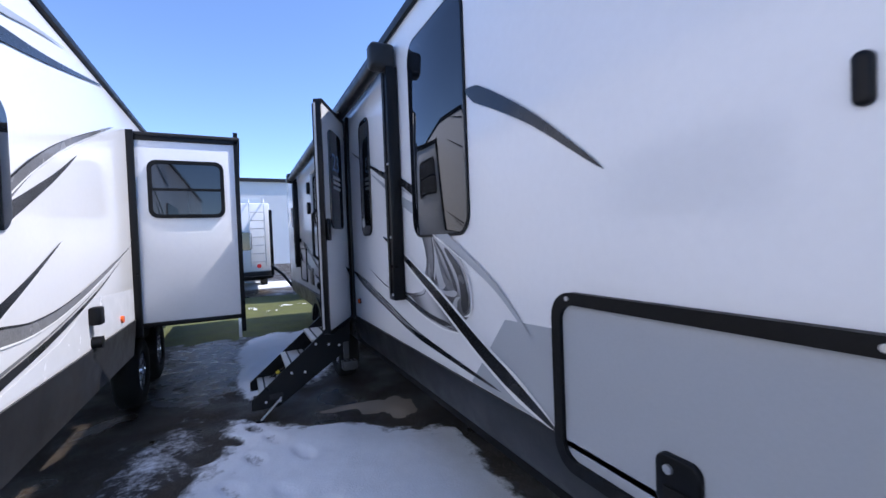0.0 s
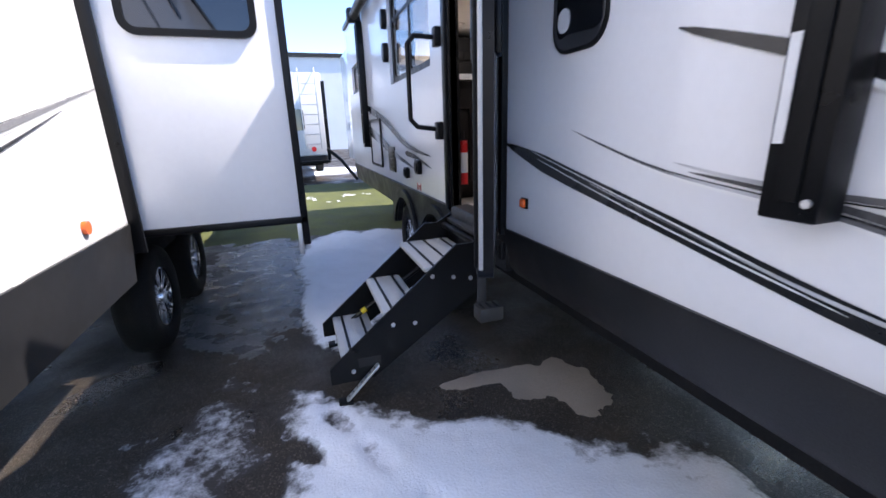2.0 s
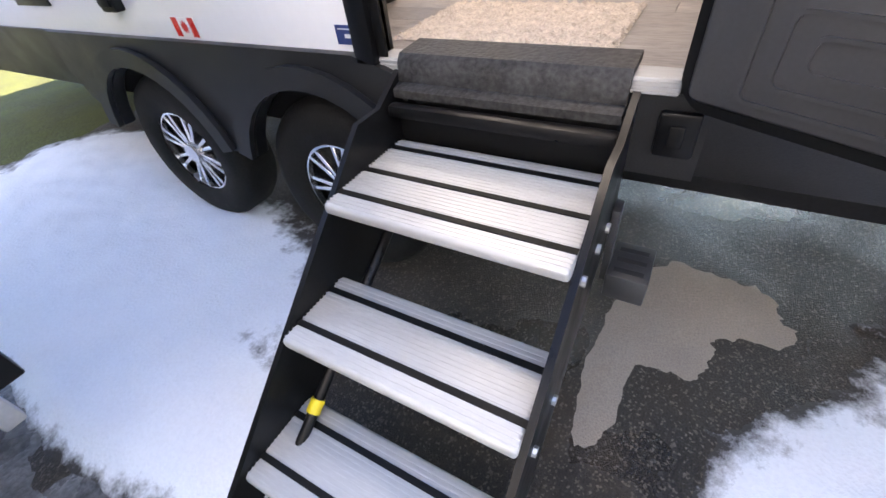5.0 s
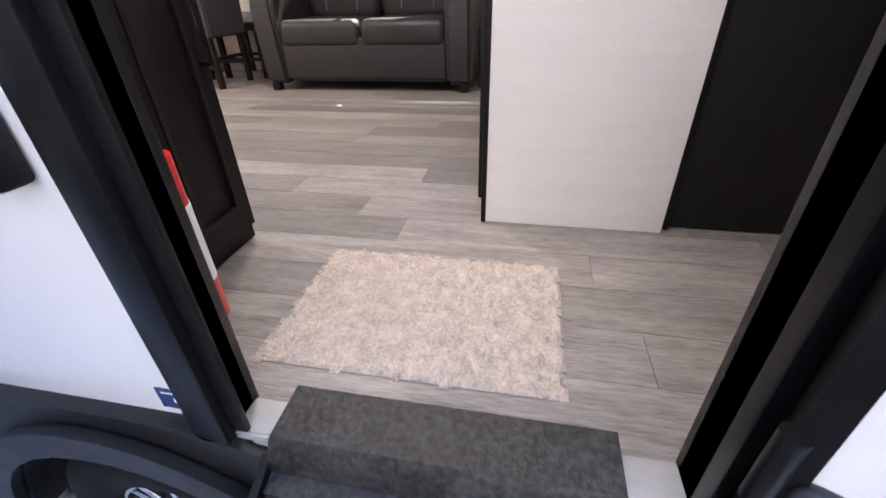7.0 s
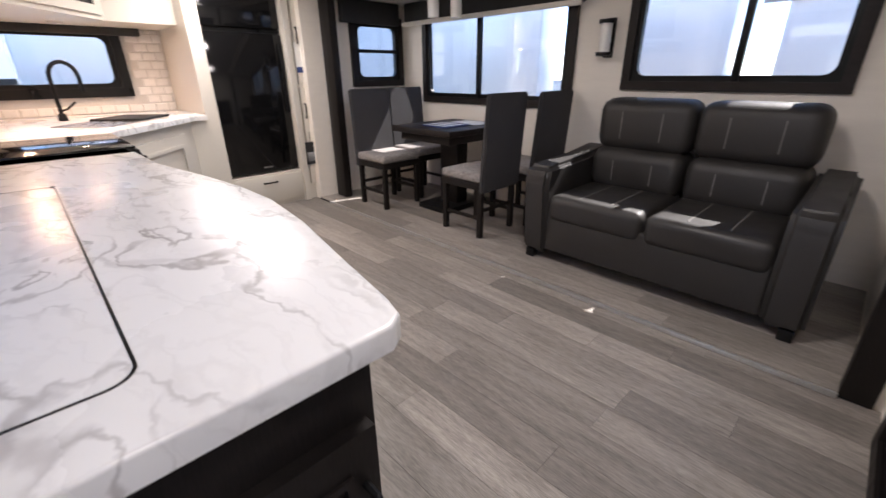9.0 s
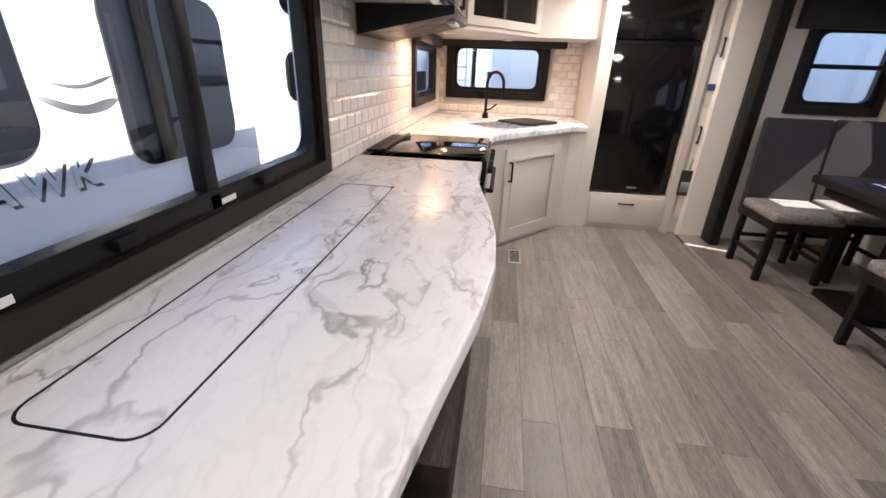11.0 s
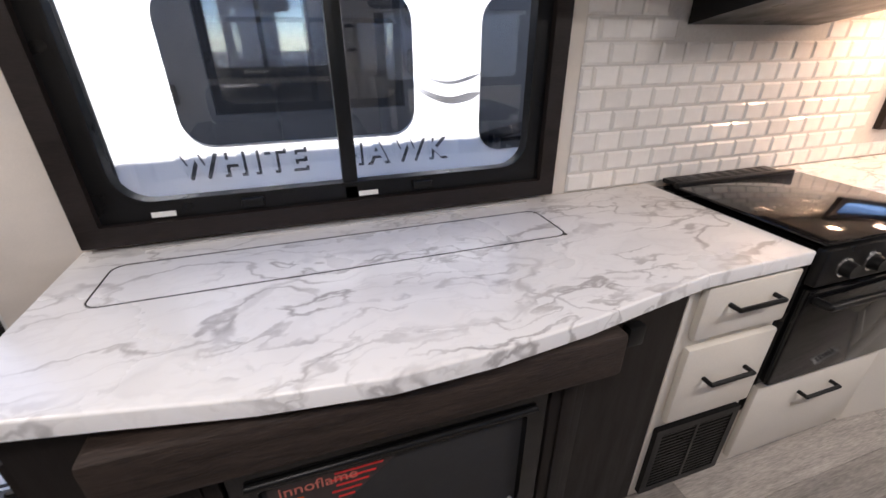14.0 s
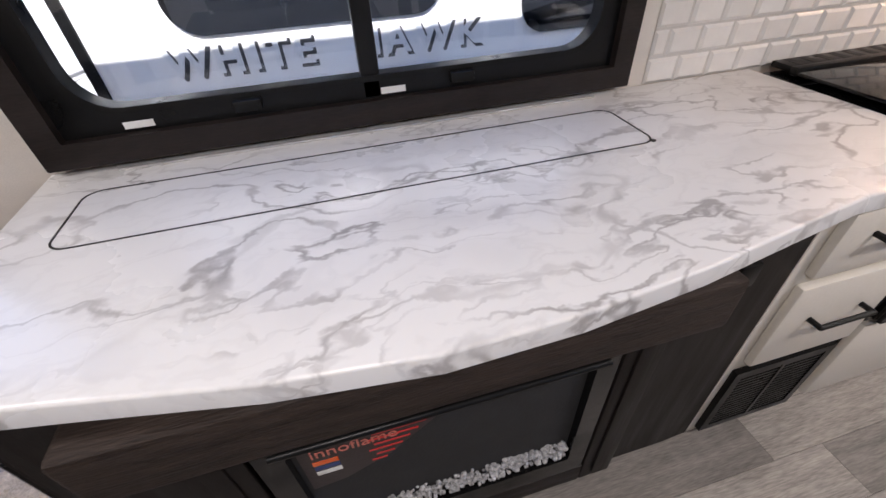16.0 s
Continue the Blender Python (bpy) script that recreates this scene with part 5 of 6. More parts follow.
part("back", B(0.6655, 0.668, 6.52, 7.14, 1.05, 1.46), SHADE, fp)
part("vent_bar", cyl(bmesh.new(), (0.695, 6.50, 1.485), (0.695, 7.16, 1.485), 0.008, 10), BLACK, fp)
bm = bmesh.new()
rng = random.Random(4)
for k in range(600):
    y, z = rng.uniform(6.53, 7.13), rng.uniform(1.06, 1.125)
    bmesh.ops.create_icosphere(bm, subdivisions=1, radius=rng.uniform(0.004, 0.008), matrix=Matrix.Translation((rng.uniform(0.668, 0.684), y, z)))
tagged(part("crystal_heap", bm, CRYSTAL, fp, "heap of clear glass crystals", smooth=False), kind="stuff")
lab = part("label", prism(bmesh.new(), [(6.53, 1.455), (6.84, 1.455), (6.70, 1.33), (6.60, 1.28), (6.53, 1.27)], 'x', 0.6685, 0.6695), mat("black_label", (0.03, 0.02, 0.02), 0.4), fp)
words("innoflame", 0.044, pose(0.6705, 6.55, 1.395, 90, 0, 90), mat("orange_print", (0.55, 0.16, 0.12), 0.5), fp, deep=0.0004)
for k in range(7):
    part("print_line", B(0.6697, 0.6703, 6.66 + 0.012 * (k % 2), 6.80 - 0.018 * k, 1.44 - 0.02 * k, 1.446 - 0.02 * k), RED, lab)
for k, mm in enumerate((ORANGE, BLUE, PAPER)):
    part("swatch", B(0.6697, 0.6703, 6.55, 6.60, 1.365 - 0.02 * k, 1.380 - 0.02 * k), mm, lab)
ep = thing("end_door", "dark wood raised-panel cabinet door with a black handle", "cabinet door")
EDOORS = ((0.365, 0.615), (0.085, 0.335))
for a, b in EDOORS:
    ring(bm := bmesh.new(), rrect(a, b, 0.93, 1.62, 0.003), rrect(a + 0.05, b - 0.05, 1.00, 1.55, 0.003), 'y', 6.115, 6.139)
    leaf_d = part("leaf", bm, DARKWOOD, ep)
    part("panel", B(a + 0.05, b - 0.05, 6.124, 6.136, 1.00, 1.55, 0.004), DARKWOOD, leaf_d)
    part("bead", ring(bmesh.new(), rrect(a + 0.045, b - 0.045, 0.995, 1.555, 0.003), rrect(a + 0.058, b - 0.058, 1.008, 1.542, 0.003), 'y', 6.110, 6.122), DARKWOODH, leaf_d)


def pull(parent, p, q, out):
    """A black bar handle on two feet."""
    p, q, o = Vector(p), Vector(q), Vector(out)
    bm = tube(bmesh.new(), [p, p + o, q + o, q], 0.007, 8)
    return part("handle", bm, BLACK, parent, "black bar handle")


pull(ep, (0.59, 6.115, 1.38), (0.59, 6.115, 1.52), (0, -0.03, 0))
pull(ep, (0.31, 6.115, 1.38), (0.31, 6.115, 1.52), (0, -0.03, 0))
swb = thing("fireplace_switch", "small black switch box on the dark cabinet", "switch")
part("box", B(0.662, 0.69, 7.40, 7.45, 1.60, 1.66, 0.006), BLACK, swb)

# drawers and stove
db = thing("drawer_cabinet", "cream drawer cabinet beside the stove", "cabinet")
part("body", B(0.065, 0.66, 7.60, 7.975, FLOOR + 0.005, TOP - 0.041, 0.003), CREAM, db)
for z0, z1 in ((1.555, 1.725), (1.24, 1.525)):
    d = part("drawer_front", B(0.661, 0.685, 7.63, 7.965, z0, z1, 0.008, 2), CREAM, db)
    pull(d, (0.685, 7.72, (z0 + z1) / 2 + 0.02), (0.685, 7.88, (z0 + z1) / 2 + 0.02), (0.03, 0, 0))
vg = part("vent_grille", ring(bmesh.new(), rrect(7.62, 7.96, 0.90, 1.205, 0.004), rrect(7.645, 7.935, 0.925, 1.18, 0.004), 'x', 0.661, 0.678), BLACK, db, "black furnace grille")
part("backing", B(0.6605, 0.663, 7.645, 7.935, 0.925, 1.18), SHADE, vg)
for k in range(16):
    part("slat", B(0.663, 0.675, 7.645, 7.935, 0.93 + 0.0158 * k, 0.936 + 0.0158 * k), BLACK, vg)
part("divider", B(0.663, 0.677, 7.785, 7.797, 0.925, 1.18), BLACK, vg)

sv = thing("gas_stove", "black gas stove with glass cover and oven", "stove")
part("body", B(0.10, 0.68, 7.985, 8.61, 1.29, TOP - 0.005, 0.004), APPL, sv)
part("glass_lid", B(0.20, 0.70, 7.99, 8.605, TOP + 0.012, TOP + 0.022, 0.004), APPL, sv)
part("lid_hinge", B(0.165, 0.19, 8.0, 8.60, TOP + 0.005, TOP + 0.03, 0.006), BLACK, sv)
gr = part("rear_vent", B(0.08, 0.155, 8.03, 8.57, TOP + 0.002, TOP + 0.02, 0.004), BLACK, sv)
for k in range(9):
    part("slot", B(0.09, 0.145, 8.06 + 0.055 * k, 8.085 + 0.055 * k, TOP + 0.0202, TOP + 0.021), SHADE, gr)
part("knob_panel", B(0.68, 0.712, 7.985, 8.61, 1.67, TOP + 0.006, 0.008), BLACK, sv)
for k in range(5):
    kb = part("knob", cyl(bmesh.new(), (0.712, 8.07 + 0.115 * k, 1.725), (0.742, 8.07 + 0.115 * k, 1.725), 0.025, 20, 0.021), BLACK, sv)
    part("knob_ring", cyl(bmesh.new(), (0.712, 8.07 + 0.115 * k, 1.725), (0.717, 8.07 + 0.115 * k, 1.725), 0.029, 20), CHROME, kb)
part("oven_door", B(0.68, 0.705, 7.995, 8.60, 1.30, 1.655, 0.006), APPL, sv)
part("oven_handle", tube(bmesh.new(), [(0.70, 8.03, 1.62), (0.745, 8.03, 1.62), (0.745, 8.57, 1.62), (0.70, 8.57, 1.62)], 0.012), BLACK, sv)
part("feet_plate", B(0.12, 0.66, 8.0, 8.60, FLOOR + 0.28, 1.29), APPL, sv)
od = thing("pan_drawer", "cream drawer below the oven", "cabinet")
part("body", B(0.10, 0.66, 7.98, 8.615, FLOOR + 0.006, 1.148), CREAM, od)
d = part("drawer_front", B(0.661, 0.685, 8.0, 8.60, 0.93, 1.27, 0.008), CREAM, od)
pull(d, (0.685, 8.22, 1.19), (0.685, 8.38, 1.19), (0.03, 0, 0))

# corner sink cabinet
sk = thing("sink_cabinet", "cream angled corner cabinet under the sink", "cabinet")
part("body", prism(bmesh.new(), [(0.07, 8.625), (0.665, 8.625), (0.69, 8.92), (1.36, 9.70), (1.485, 9.70), (1.485, 10.55), (0.07, 10.55)], 'z', FLOOR + 0.006, TOP - 0.041), CREAM, sk)
p0, p1 = Vector((0.69, 8.92, 0)), Vector((1.36, 9.70, 0))
ud = (p1 - p0).normalized()
m = Matrix(((ud.x, ud.y, 0, p0.x), (ud.y, -ud.x, 0, p0.y), (0, 0, 1, 0), (0, 0, 0, 1)))
bm = ring(bmesh.new(), rrect(0.18, 0.88, 0.92, 1.66, 0.004), rrect(0.26, 0.80, 1.00, 1.58, 0.004), 'y', 0.002, 0.024)
bmesh.ops.transform(bm, matrix=m, verts=bm.verts)
dr = part("door", bm, CREAM, sk)
bm = B(0.26, 0.80, 0.002, 0.012, 1.00, 1.58, 0.002)
bmesh.ops.transform(bm, matrix=m, verts=bm.verts)
part("panel", bm, CREAM, dr)
bm = ring(bmesh.new(), rrect(0.25, 0.81, 0.99, 1.59, 0.004), rrect(0.275, 0.785, 1.015, 1.565, 0.004), 'y', 0.018, 0.030)
bmesh.ops.transform(bm, matrix=m, verts=bm.verts)
part("bead", bm, CREAM, dr)
hp = [m @ Vector((0.22, 0.024, z)) for z in (1.42, 1.56)]
pull(dr, hp[0], hp[1], m.to_3x3() @ Vector((0, 0.03, 0)))
sink = thing("sink", "stainless undermount sink with a dark cover beside it", "sink")
ring(bm := bmesh.new(), rrect(-0.36, 0.36, -0.20, 0.20, 0.05), rrect(-0.34, 0.34, -0.18, 0.18, 0.04), 'z', 0.0, 0.004)
part("rim", bm, STEEL, sink)
part("basin", prism(bmesh.new(), rrect(-0.34, 0.02, -0.18, 0.18, 0.04), 'z', 0.001, 0.003), STEEL, sink)
part("drain", ring(bmesh.new(), rrect(-0.21, -0.13, -0.04, 0.04, 0.0399), rrect(-0.195, -0.145, -0.025, 0.025, 0.0249), 'z', 0.003, 0.006), CHROME, sink)
part("mat", prism(bmesh.new(), rrect(0.0, 0.40, -0.17, 0.19, 0.02), 'z', 0.004, 0.018, 0.003), SHADE, sink, "dark folded drying mat")
sink.matrix_basis = pose(0.86, 9.60, TOP, 0, 0, 49)
fc = thing("faucet", "tall dark bronze pull-down faucet", "faucet")
fx, fy = 0.60, 9.98
cyl(bm := bmesh.new(), (fx, fy, TOP), (fx, fy, TOP + 0.05), 0.030, 20, 0.024)
part("base", bm, BLACK, fc)
pts = [(fx, fy, TOP + 0.05), (fx, fy, TOP + 0.30)] + [(fx + 0.075 * (1 - math.cos(radians(a))), fy - 0.075 * (1 - math.cos(radians(a))), TOP + 0.30 + 0.10 * math.sin(radians(a))) for a in range(20, 181, 20)]
pts.append((pts[-1][0], pts[-1][1], TOP + 0.20))
part("spout", tube(bmesh.new(), pts, 0.014), BLACK, fc)
part("lever", tube(bmesh.new(), [(fx, fy, TOP + 0.07), (fx + 0.04, fy - 0.01, TOP + 0.08), (fx + 0.10, fy - 0.02, TOP + 0.13)], 0.008), BLACK, fc)

# upper cabinets
uc = thing("upper_cabinet", "cream wall cabinets over the stove, with black microwave", "cabinet")
part("body", B(0.062, 0.42, 7.60, 9.20, 2.46, CEIL - 0.002, 0.004), CREAM, uc)
d = part("door", B(0.421, 0.440, 7.63, 7.98, 2.49, CEIL - 0.03, 0.006), CREAM, uc)
part("bead", ring(bmesh.new(), rrect(7.66, 7.95, 2.52, CEIL - 0.06, 0.004), rrect(7.68, 7.93, 2.54, CEIL - 0.08, 0.004), 'x', 0.438, 0.448), CREAM, d)
mw = part("microwave", B(0.421, 0.445, 8.0, 8.62, 2.50, CEIL - 0.02, 0.006), APPL, uc, "black built-in microwave")
for k in range(3):
    part("louvre", B(0.445, 0.452, 8.02, 8.60, 2.515 + 0.02 * k, 2.525 + 0.02 * k), BLACK, mw)
for y in (8.66, 8.93):
    d = part("door", ring(bmesh.new(), rrect(y, y + 0.25, 2.49, CEIL - 0.02, 0.004), rrect(y + 0.05, y + 0.20, 2.54, CEIL - 0.07, 0.004), 'x', 0.421, 0.440), CREAM, uc)
    part("pane", B(0.422, 0.428, y + 0.05, y + 0.20, 2.54, CEIL - 0.07), APPL, d)
    pull(d, (0.44, y + 0.225 if y < 8.8 else y + 0.025, 2.55), (0.44, y + 0.225 if y < 8.8 else y + 0.025, 2.66), (0.025, 0, 0))
u2 = thing("corner_upper_cabinet", "cream corner wall cabinet with dark glass doors", "cabinet")
part("body", prism(bmesh.new(), [(0.062, 9.205), (0.42, 9.205), (1.02, 9.95), (1.52, 9.95), (1.52, 10.55), (0.062, 10.55)], 'z', 2.46, CEIL - 0.002), CREAM, u2)
p0, p1 = Vector((0.42, 9.21, 0)), Vector((1.02, 9.95, 0))
ud = (p1 - p0).normalized()
m = Matrix(((ud.x, ud.y, 0, p0.x), (ud.y, -ud.x, 0, p0.y), (0, 0, 1, 0), (0, 0, 0, 1)))
bm = ring(bmesh.new(), rrect(0.04, 0.91, 2.49, CEIL - 0.02, 0.004), rrect(0.10, 0.85, 2.55, CEIL - 0.07, 0.004), 'y', 0.002, 0.022)
bmesh.ops.transform(bm, matrix=m, verts=bm.verts)
d = part("door", bm, CREAM, u2)
bm = B(0.10, 0.85, 0.002, 0.008, 2.55, CEIL - 0.07)
bmesh.ops.transform(bm, matrix=m, verts=bm.verts)
part("pane", bm, APPL, d)
hood = thing("range_hood", "black range hood under the wall cabinet", "hood")
prism(bm := bmesh.new(), [(0.07, 2.33), (0.07, 2.455), (0.52, 2.455), (0.52, 2.42)], 'y', 7.99, 8.61, 0.003)
part("shell", bm, BLACK, hood)
part("lamp_strip", B(0.46, 0.50, 8.2, 8.4, 2.40, 2.412), LENS, hood)
for x, y in ((0.30, 8.95), (0.75, 10.2), (0.30, 9.5)):
    pk = thing("puck_light", "round white puck light under the wall cabinet", "lamp", "puck lights")
    part("ring", cyl(bmesh.new(), (x, y, 2.442), (x, y, 2.4595), 0.045, 20), LENS, pk)
# rings added to go with the unseen ceiling fill lamps
for x, y in ((1.5, 6.4), (1.5, 8.3), (1.5, 9.4), (0.5, 5.4)):
    pk = thing("ceiling_light", "added round ring at an unseen ceiling fill lamp", "lamp", "ceiling lights")
    part("ring", ring(bmesh.new(), rrect(x - 0.09, x + 0.09, y - 0.09, y + 0.09, 0.089), rrect(x - 0.065, x + 0.065, y - 0.065, y + 0.065, 0.064), 'z', CEIL - 0.02, CEIL - 0.0005), LENS, pk)

# fridge and pantry
fr = thing("refrigerator", "black glossy two-door refrigerator built into cream cabinetry", "refrigerator")
part("body", B(1.60, 2.28, 9.86, 10.54, 1.20, 2.80), BLACK, fr)
part("lower_door", B(1.60, 2.28, 9.80, 9.858, 1.21, 2.42, 0.008), APPL, fr)
part("upper_door", B(1.60, 2.28, 9.80, 9.858, 2.46, 2.79, 0.008), APPL, fr)
part("gap_bar", B(1.60, 2.28, 9.82, 9.858, 2.425, 2.455), BLACK, fr)
part("handle", B(2.24, 2.265, 9.775, 9.80, 1.75, 2.35, 0.008), BLACK, fr)
fs = thing("fridge_surround", "cream cabinet frame with a drawer below the fridge", "cabinet")
part("side", B(1.49, 1.595, 9.72, 10.55, FLOOR + 0.006, CEIL - 0.002), CREAM, fs)
part("side", B(2.285, 2.34, 9.72, 10.55, FLOOR + 0.006, CEIL - 0.002), CREAM, fs)
part("base", B(1.596, 2.284, 9.76, 10.5, FLOOR + 0.006, 1.195), CREAM, fs)
d = part("drawer_front", B(1.62, 2.26, 9.735, 9.758, FLOOR + 0.05, 1.18, 0.008), CREAM, fs)
pull(d, (1.88, 9.735, 1.12), (2.0, 9.735, 1.12), (0, -0.025, 0))
pn = thing("pantry", "tall cream pantry with raised-panel doors", "pantry")
part("body", B(2.345, 2.68, 9.76, 10.55, FLOOR + 0.006, CEIL - 0.002), CREAM, pn)
for z0, z1 in ((FLOOR + 0.16, 1.97), (2.0, CEIL - 0.05)):
    d = part("door", ring(bmesh.new(), rrect(2.37, 2.66, z0, z1, 0.003), rrect(2.43, 2.60, z0 + 0.06, z1 - 0.06, 0.003), 'y', 9.736, 9.758), CREAM, pn)
    part("panel", B(2.43, 2.60, 9.748, 9.757, z0 + 0.06, z1 - 0.06), CREAM, d)
    zz = z1 - 0.28 if z0 < 1.5 else z0 + 0.35
    pull(d, (2.395, 9.736, zz), (2.395, 9.736, zz + 0.13), (0, -0.025, 0))
part("outlet", B(2.45, 2.60, 9.75, 9.759, FLOOR + 0.05, FLOOR + 0.12), BLACK, pn)
tag = thing("hang_tag", "white and blue paper tag hanging on the pantry", "tag")
part("sheet", B(2.36, 2.46, 9.722, 9.724, 2.10, 2.36), PAPER, tag)
part("foot_band", B(2.36, 2.46, 9.7205, 9.7215, 2.10, 2.15), BLUE, tag)
solid("slide_back_fill", B(2.69, 2.70, 9.67, 10.56, FLOOR, CEIL), WALLW, "pale wall beside the pantry", "wall", kind="structure")

# ---- slide-out with sofa and dinette ----
SF = FLOOR + 0.025
solid("slide_floor", B(2.42, 3.62, 5.52, 9.66, 0.76, SF - 0.008), WALLP, "slide-out floor deck", "floor", kind="structure")
solid("slide_ceiling", B(2.47, 3.62, 5.5, 9.66, 2.745, 2.80), CEILM, "slide-out ceiling", "ceiling", kind="structure")
SW = (5.95, 7.10, 2.02, 2.70)
DWN = (7.62, 9.27, 1.86, 2.62)
solid("slide_wall_east", holed('x', 3.62, 3.66, 5.48, 9.70, 0.76, 2.80, [SW, DWN]), WALLW, "pale slide-out wall with two windows", "wall", kind="structure")
tag2 = thing("dark_hang_tag", "dark printed tag hanging on the lower pantry handle", "tag")
part("sheet", B(2.33, 2.44, 9.700, 9.703, 1.24, 1.46), SHADE, tag2)
part("picture", B(2.345, 2.425, 9.6985, 9.6995, 1.27, 1.36), SILVER, tag2)
part("loop", tube(bmesh.new(), [(2.385, 9.702, 1.46), (2.395, 9.71, 1.56)], 0.003, 6), BLACK, tag2)
solid("fridge_badge", B(1.93, 2.02, 9.7965, 9.7995, 1.25, 1.265), CHROME, "small silver badge on the fridge door", "badge")
EW = (2.98, 3.52, 2.02, 2.56)
solid("slide_wall_north", holed('y', 9.66, 9.70, 2.46, 3.62, 0.76, 2.80, [EW]), WALLW, "slide-out end wall with a window", "wall", kind="structure")
solid("slide_wall_south", holed('y', 5.48, 5.52, 2.47, 3.62, 0.76, 2.80, []), WALLW, "slide-out end wall beside the sofa", "wall", kind="structure")
trim_window("window_6", 'x', 3.62, *SW, "dark-framed sliding window above the sofa", 0.06, 0.03, (6.45,), (), None, -1)
trim_window("window_7", 'x', 3.62, *DWN, "large dark-framed window beside the dining table", 0.06, 0.03, (8.55,), (), None, -1)
trim_window("window_8", 'y', 9.66, *EW, "dark-framed window at the end of the dinette", 0.06, 0.03, (), (2.30,), None, -1)
solid("window_valance", B(3.50, 3.588, 7.5, 9.5, 2.56, 2.74, 0.01), SHADE, "black blind box above the dinette window", "blind")
solid("sofa_valance", B(3.56, 3.589, 5.8, 7.2, 2.70, 2.742, 0.004), SHADE, "black blind box above the sofa window", "blind")
solid("end_valance", B(2.80, 3.49, 9.56, 9.628, 2.54, 2.74, 0.01), SHADE, "black blind box above the end window", "blind")
solid("valance_rail", B(3.48, 3.498, 7.48, 9.52, 2.53, 2.57, 0.004), CREAM, "pale rail below the blind box", "trim")

sofa = thing("sofa", "dark grey leather two-seat sofa with light stitching", "sofa")
part("base", B(2.70, 3.50, 5.90, 7.10, SF + 0.06, SF + 0.30, 0.03, 3), LEATHER, sofa)
part("front_flap", B(2.66, 2.72, 5.90, 7.10, SF + 0.09, SF + 0.36, 0.015, 3), LEATHER, sofa)
for y0 in (5.90, 6.505):
    c = part("seat_cushion", B(2.64, 3.30, y0, y0 + 0.595, SF + 0.30, SF + 0.47, 0.05, 4), LEATHER, sofa)
    for yy in (y0 + 0.20, y0 + 0.395):
        part("stitching", B(2.70, 3.20, yy, yy + 0.006, SF + 0.4695, SF + 0.472), STITCH, c)
    for z0, z1, xx in ((0.43, 0.72, 3.14), (0.70, 1.03, 3.18)):
        bm = B(xx, 3.46, y0, y0 + 0.595, SF + z0, SF + z1, 0.08, 4)
        c = part("back_cushion", bm, LEATHER, sofa)
        for yy in (y0 + 0.17, y0 + 0.42):
            part("stitching", B(xx - 0.002, xx + 0.002, yy, yy + 0.006, SF + z0 + 0.08, SF + z1 - 0.08), STITCH, c)
for y0, y1 in ((5.72, 5.90), (7.10, 7.28)):
    bm = bmesh.new()
    prism(bm, [(2.66, SF + 0.05), (2.62, SF + 0.55), (2.65, SF + 0.64), (3.1, SF + 0.66), (3.45, SF + 0.70), (3.48, SF + 0.05)], 'y', y0, y1)
    bmesh.ops.bevel(bm, geom=bm.edges[:], offset=0.03, segments=3, affect='EDGES')
    part("arm", bm, LEATHER, sofa)
for x in (2.70, 3.40):
    for y in (5.78, 7.22):
        part("foot", B(x - 0.03, x + 0.03, y - 0.03, y + 0.03, SF, SF + 0.06, 0.004), BLACK, sofa)


def chair():
    c = thing("dining_chair", "dark wood dining chair with grey fabric back and patterned seat", "chair", "chairs round the table")
    part("seat", B(-0.22, 0.22, -0.20, 0.22, 0.43, 0.50, 0.025, 3), SEATF, c, "patterned grey seat pad")
    part("seat_frame", B(-0.21, 0.21, -0.19, 0.21, 0.375, 0.43, 0.004), DARKWOOD, c)
    prism(bm := bmesh.new(), [(0.20, 0.42), (0.25, 1.06), (0.285, 1.06), (0.245, 0.36), (0.20, 0.36)], 'x', -0.225, 0.225)
    bmesh.ops.bevel(bm, geom=bm.edges[:], offset=0.012, segments=2, affect='EDGES')
    part("backrest", bm, FABRIC, c, "grey fabric slip-covered backrest")
    for x in (-0.19, 0.19):
        for y in (-0.17, 0.20):
            cube(bm := bmesh.new(), x - 0.02, x + 0.02, y - 0.02, y + 0.02, 0.0, 0.375, 0.003)
            part("leg", bm, DARKWOOD, c)
        part("stretcher", B(x - 0.01, x + 0.01, -0.15, 0.18, 0.14, 0.165), DARKWOOD, c)
    part("stretcher", B(-0.17, 0.17, 0.19, 0.21, 0.20, 0.225), DARKWOOD, c)
    return c


c0 = chair()
c0.matrix_basis = pose(2.82, 8.98, SF)
copy_thing(c0, pose(3.32, 9.05, SF))
copy_thing(c0, pose(2.88, 7.90, SF, 0, 0, 180))
copy_thing(c0, pose(3.36, 7.80, SF, 0, 0, 180))
tb = thing("dining_table", "dark wood pedestal dining table", "table")
part("tabletop", B(2.76, 3.56, 8.10, 8.84, SF + 0.71, SF + 0.76, 0.008), DARKWOODH, tb)
part("apron", B(2.82, 3.50, 8.16, 8.78, SF + 0.64, SF + 0.71, 0.004), DARKWOODH, tb)
part("pedestal", B(3.12, 3.26, 8.36, 8.58, SF + 0.05, SF + 0.64, 0.006), DARKWOOD, tb)
part("foot_plate", B(2.90, 3.45, 8.28, 8.66, SF, SF + 0.05, 0.01), BLACK, tb)
bk = thing("brochure_folder", "dark blue brochure folder lying on the table", "folder")
part("cover", B(2.90, 3.20, 8.28, 8.58, SF + 0.761, SF + 0.775, 0.002), BLUE, bk)
for k in range(3):
    part("stripe", B(2.90 + 0.09 * k, 2.93 + 0.09 * k, 8.29, 8.57, SF + 0.7752, SF + 0.7762), PAPER, bk)
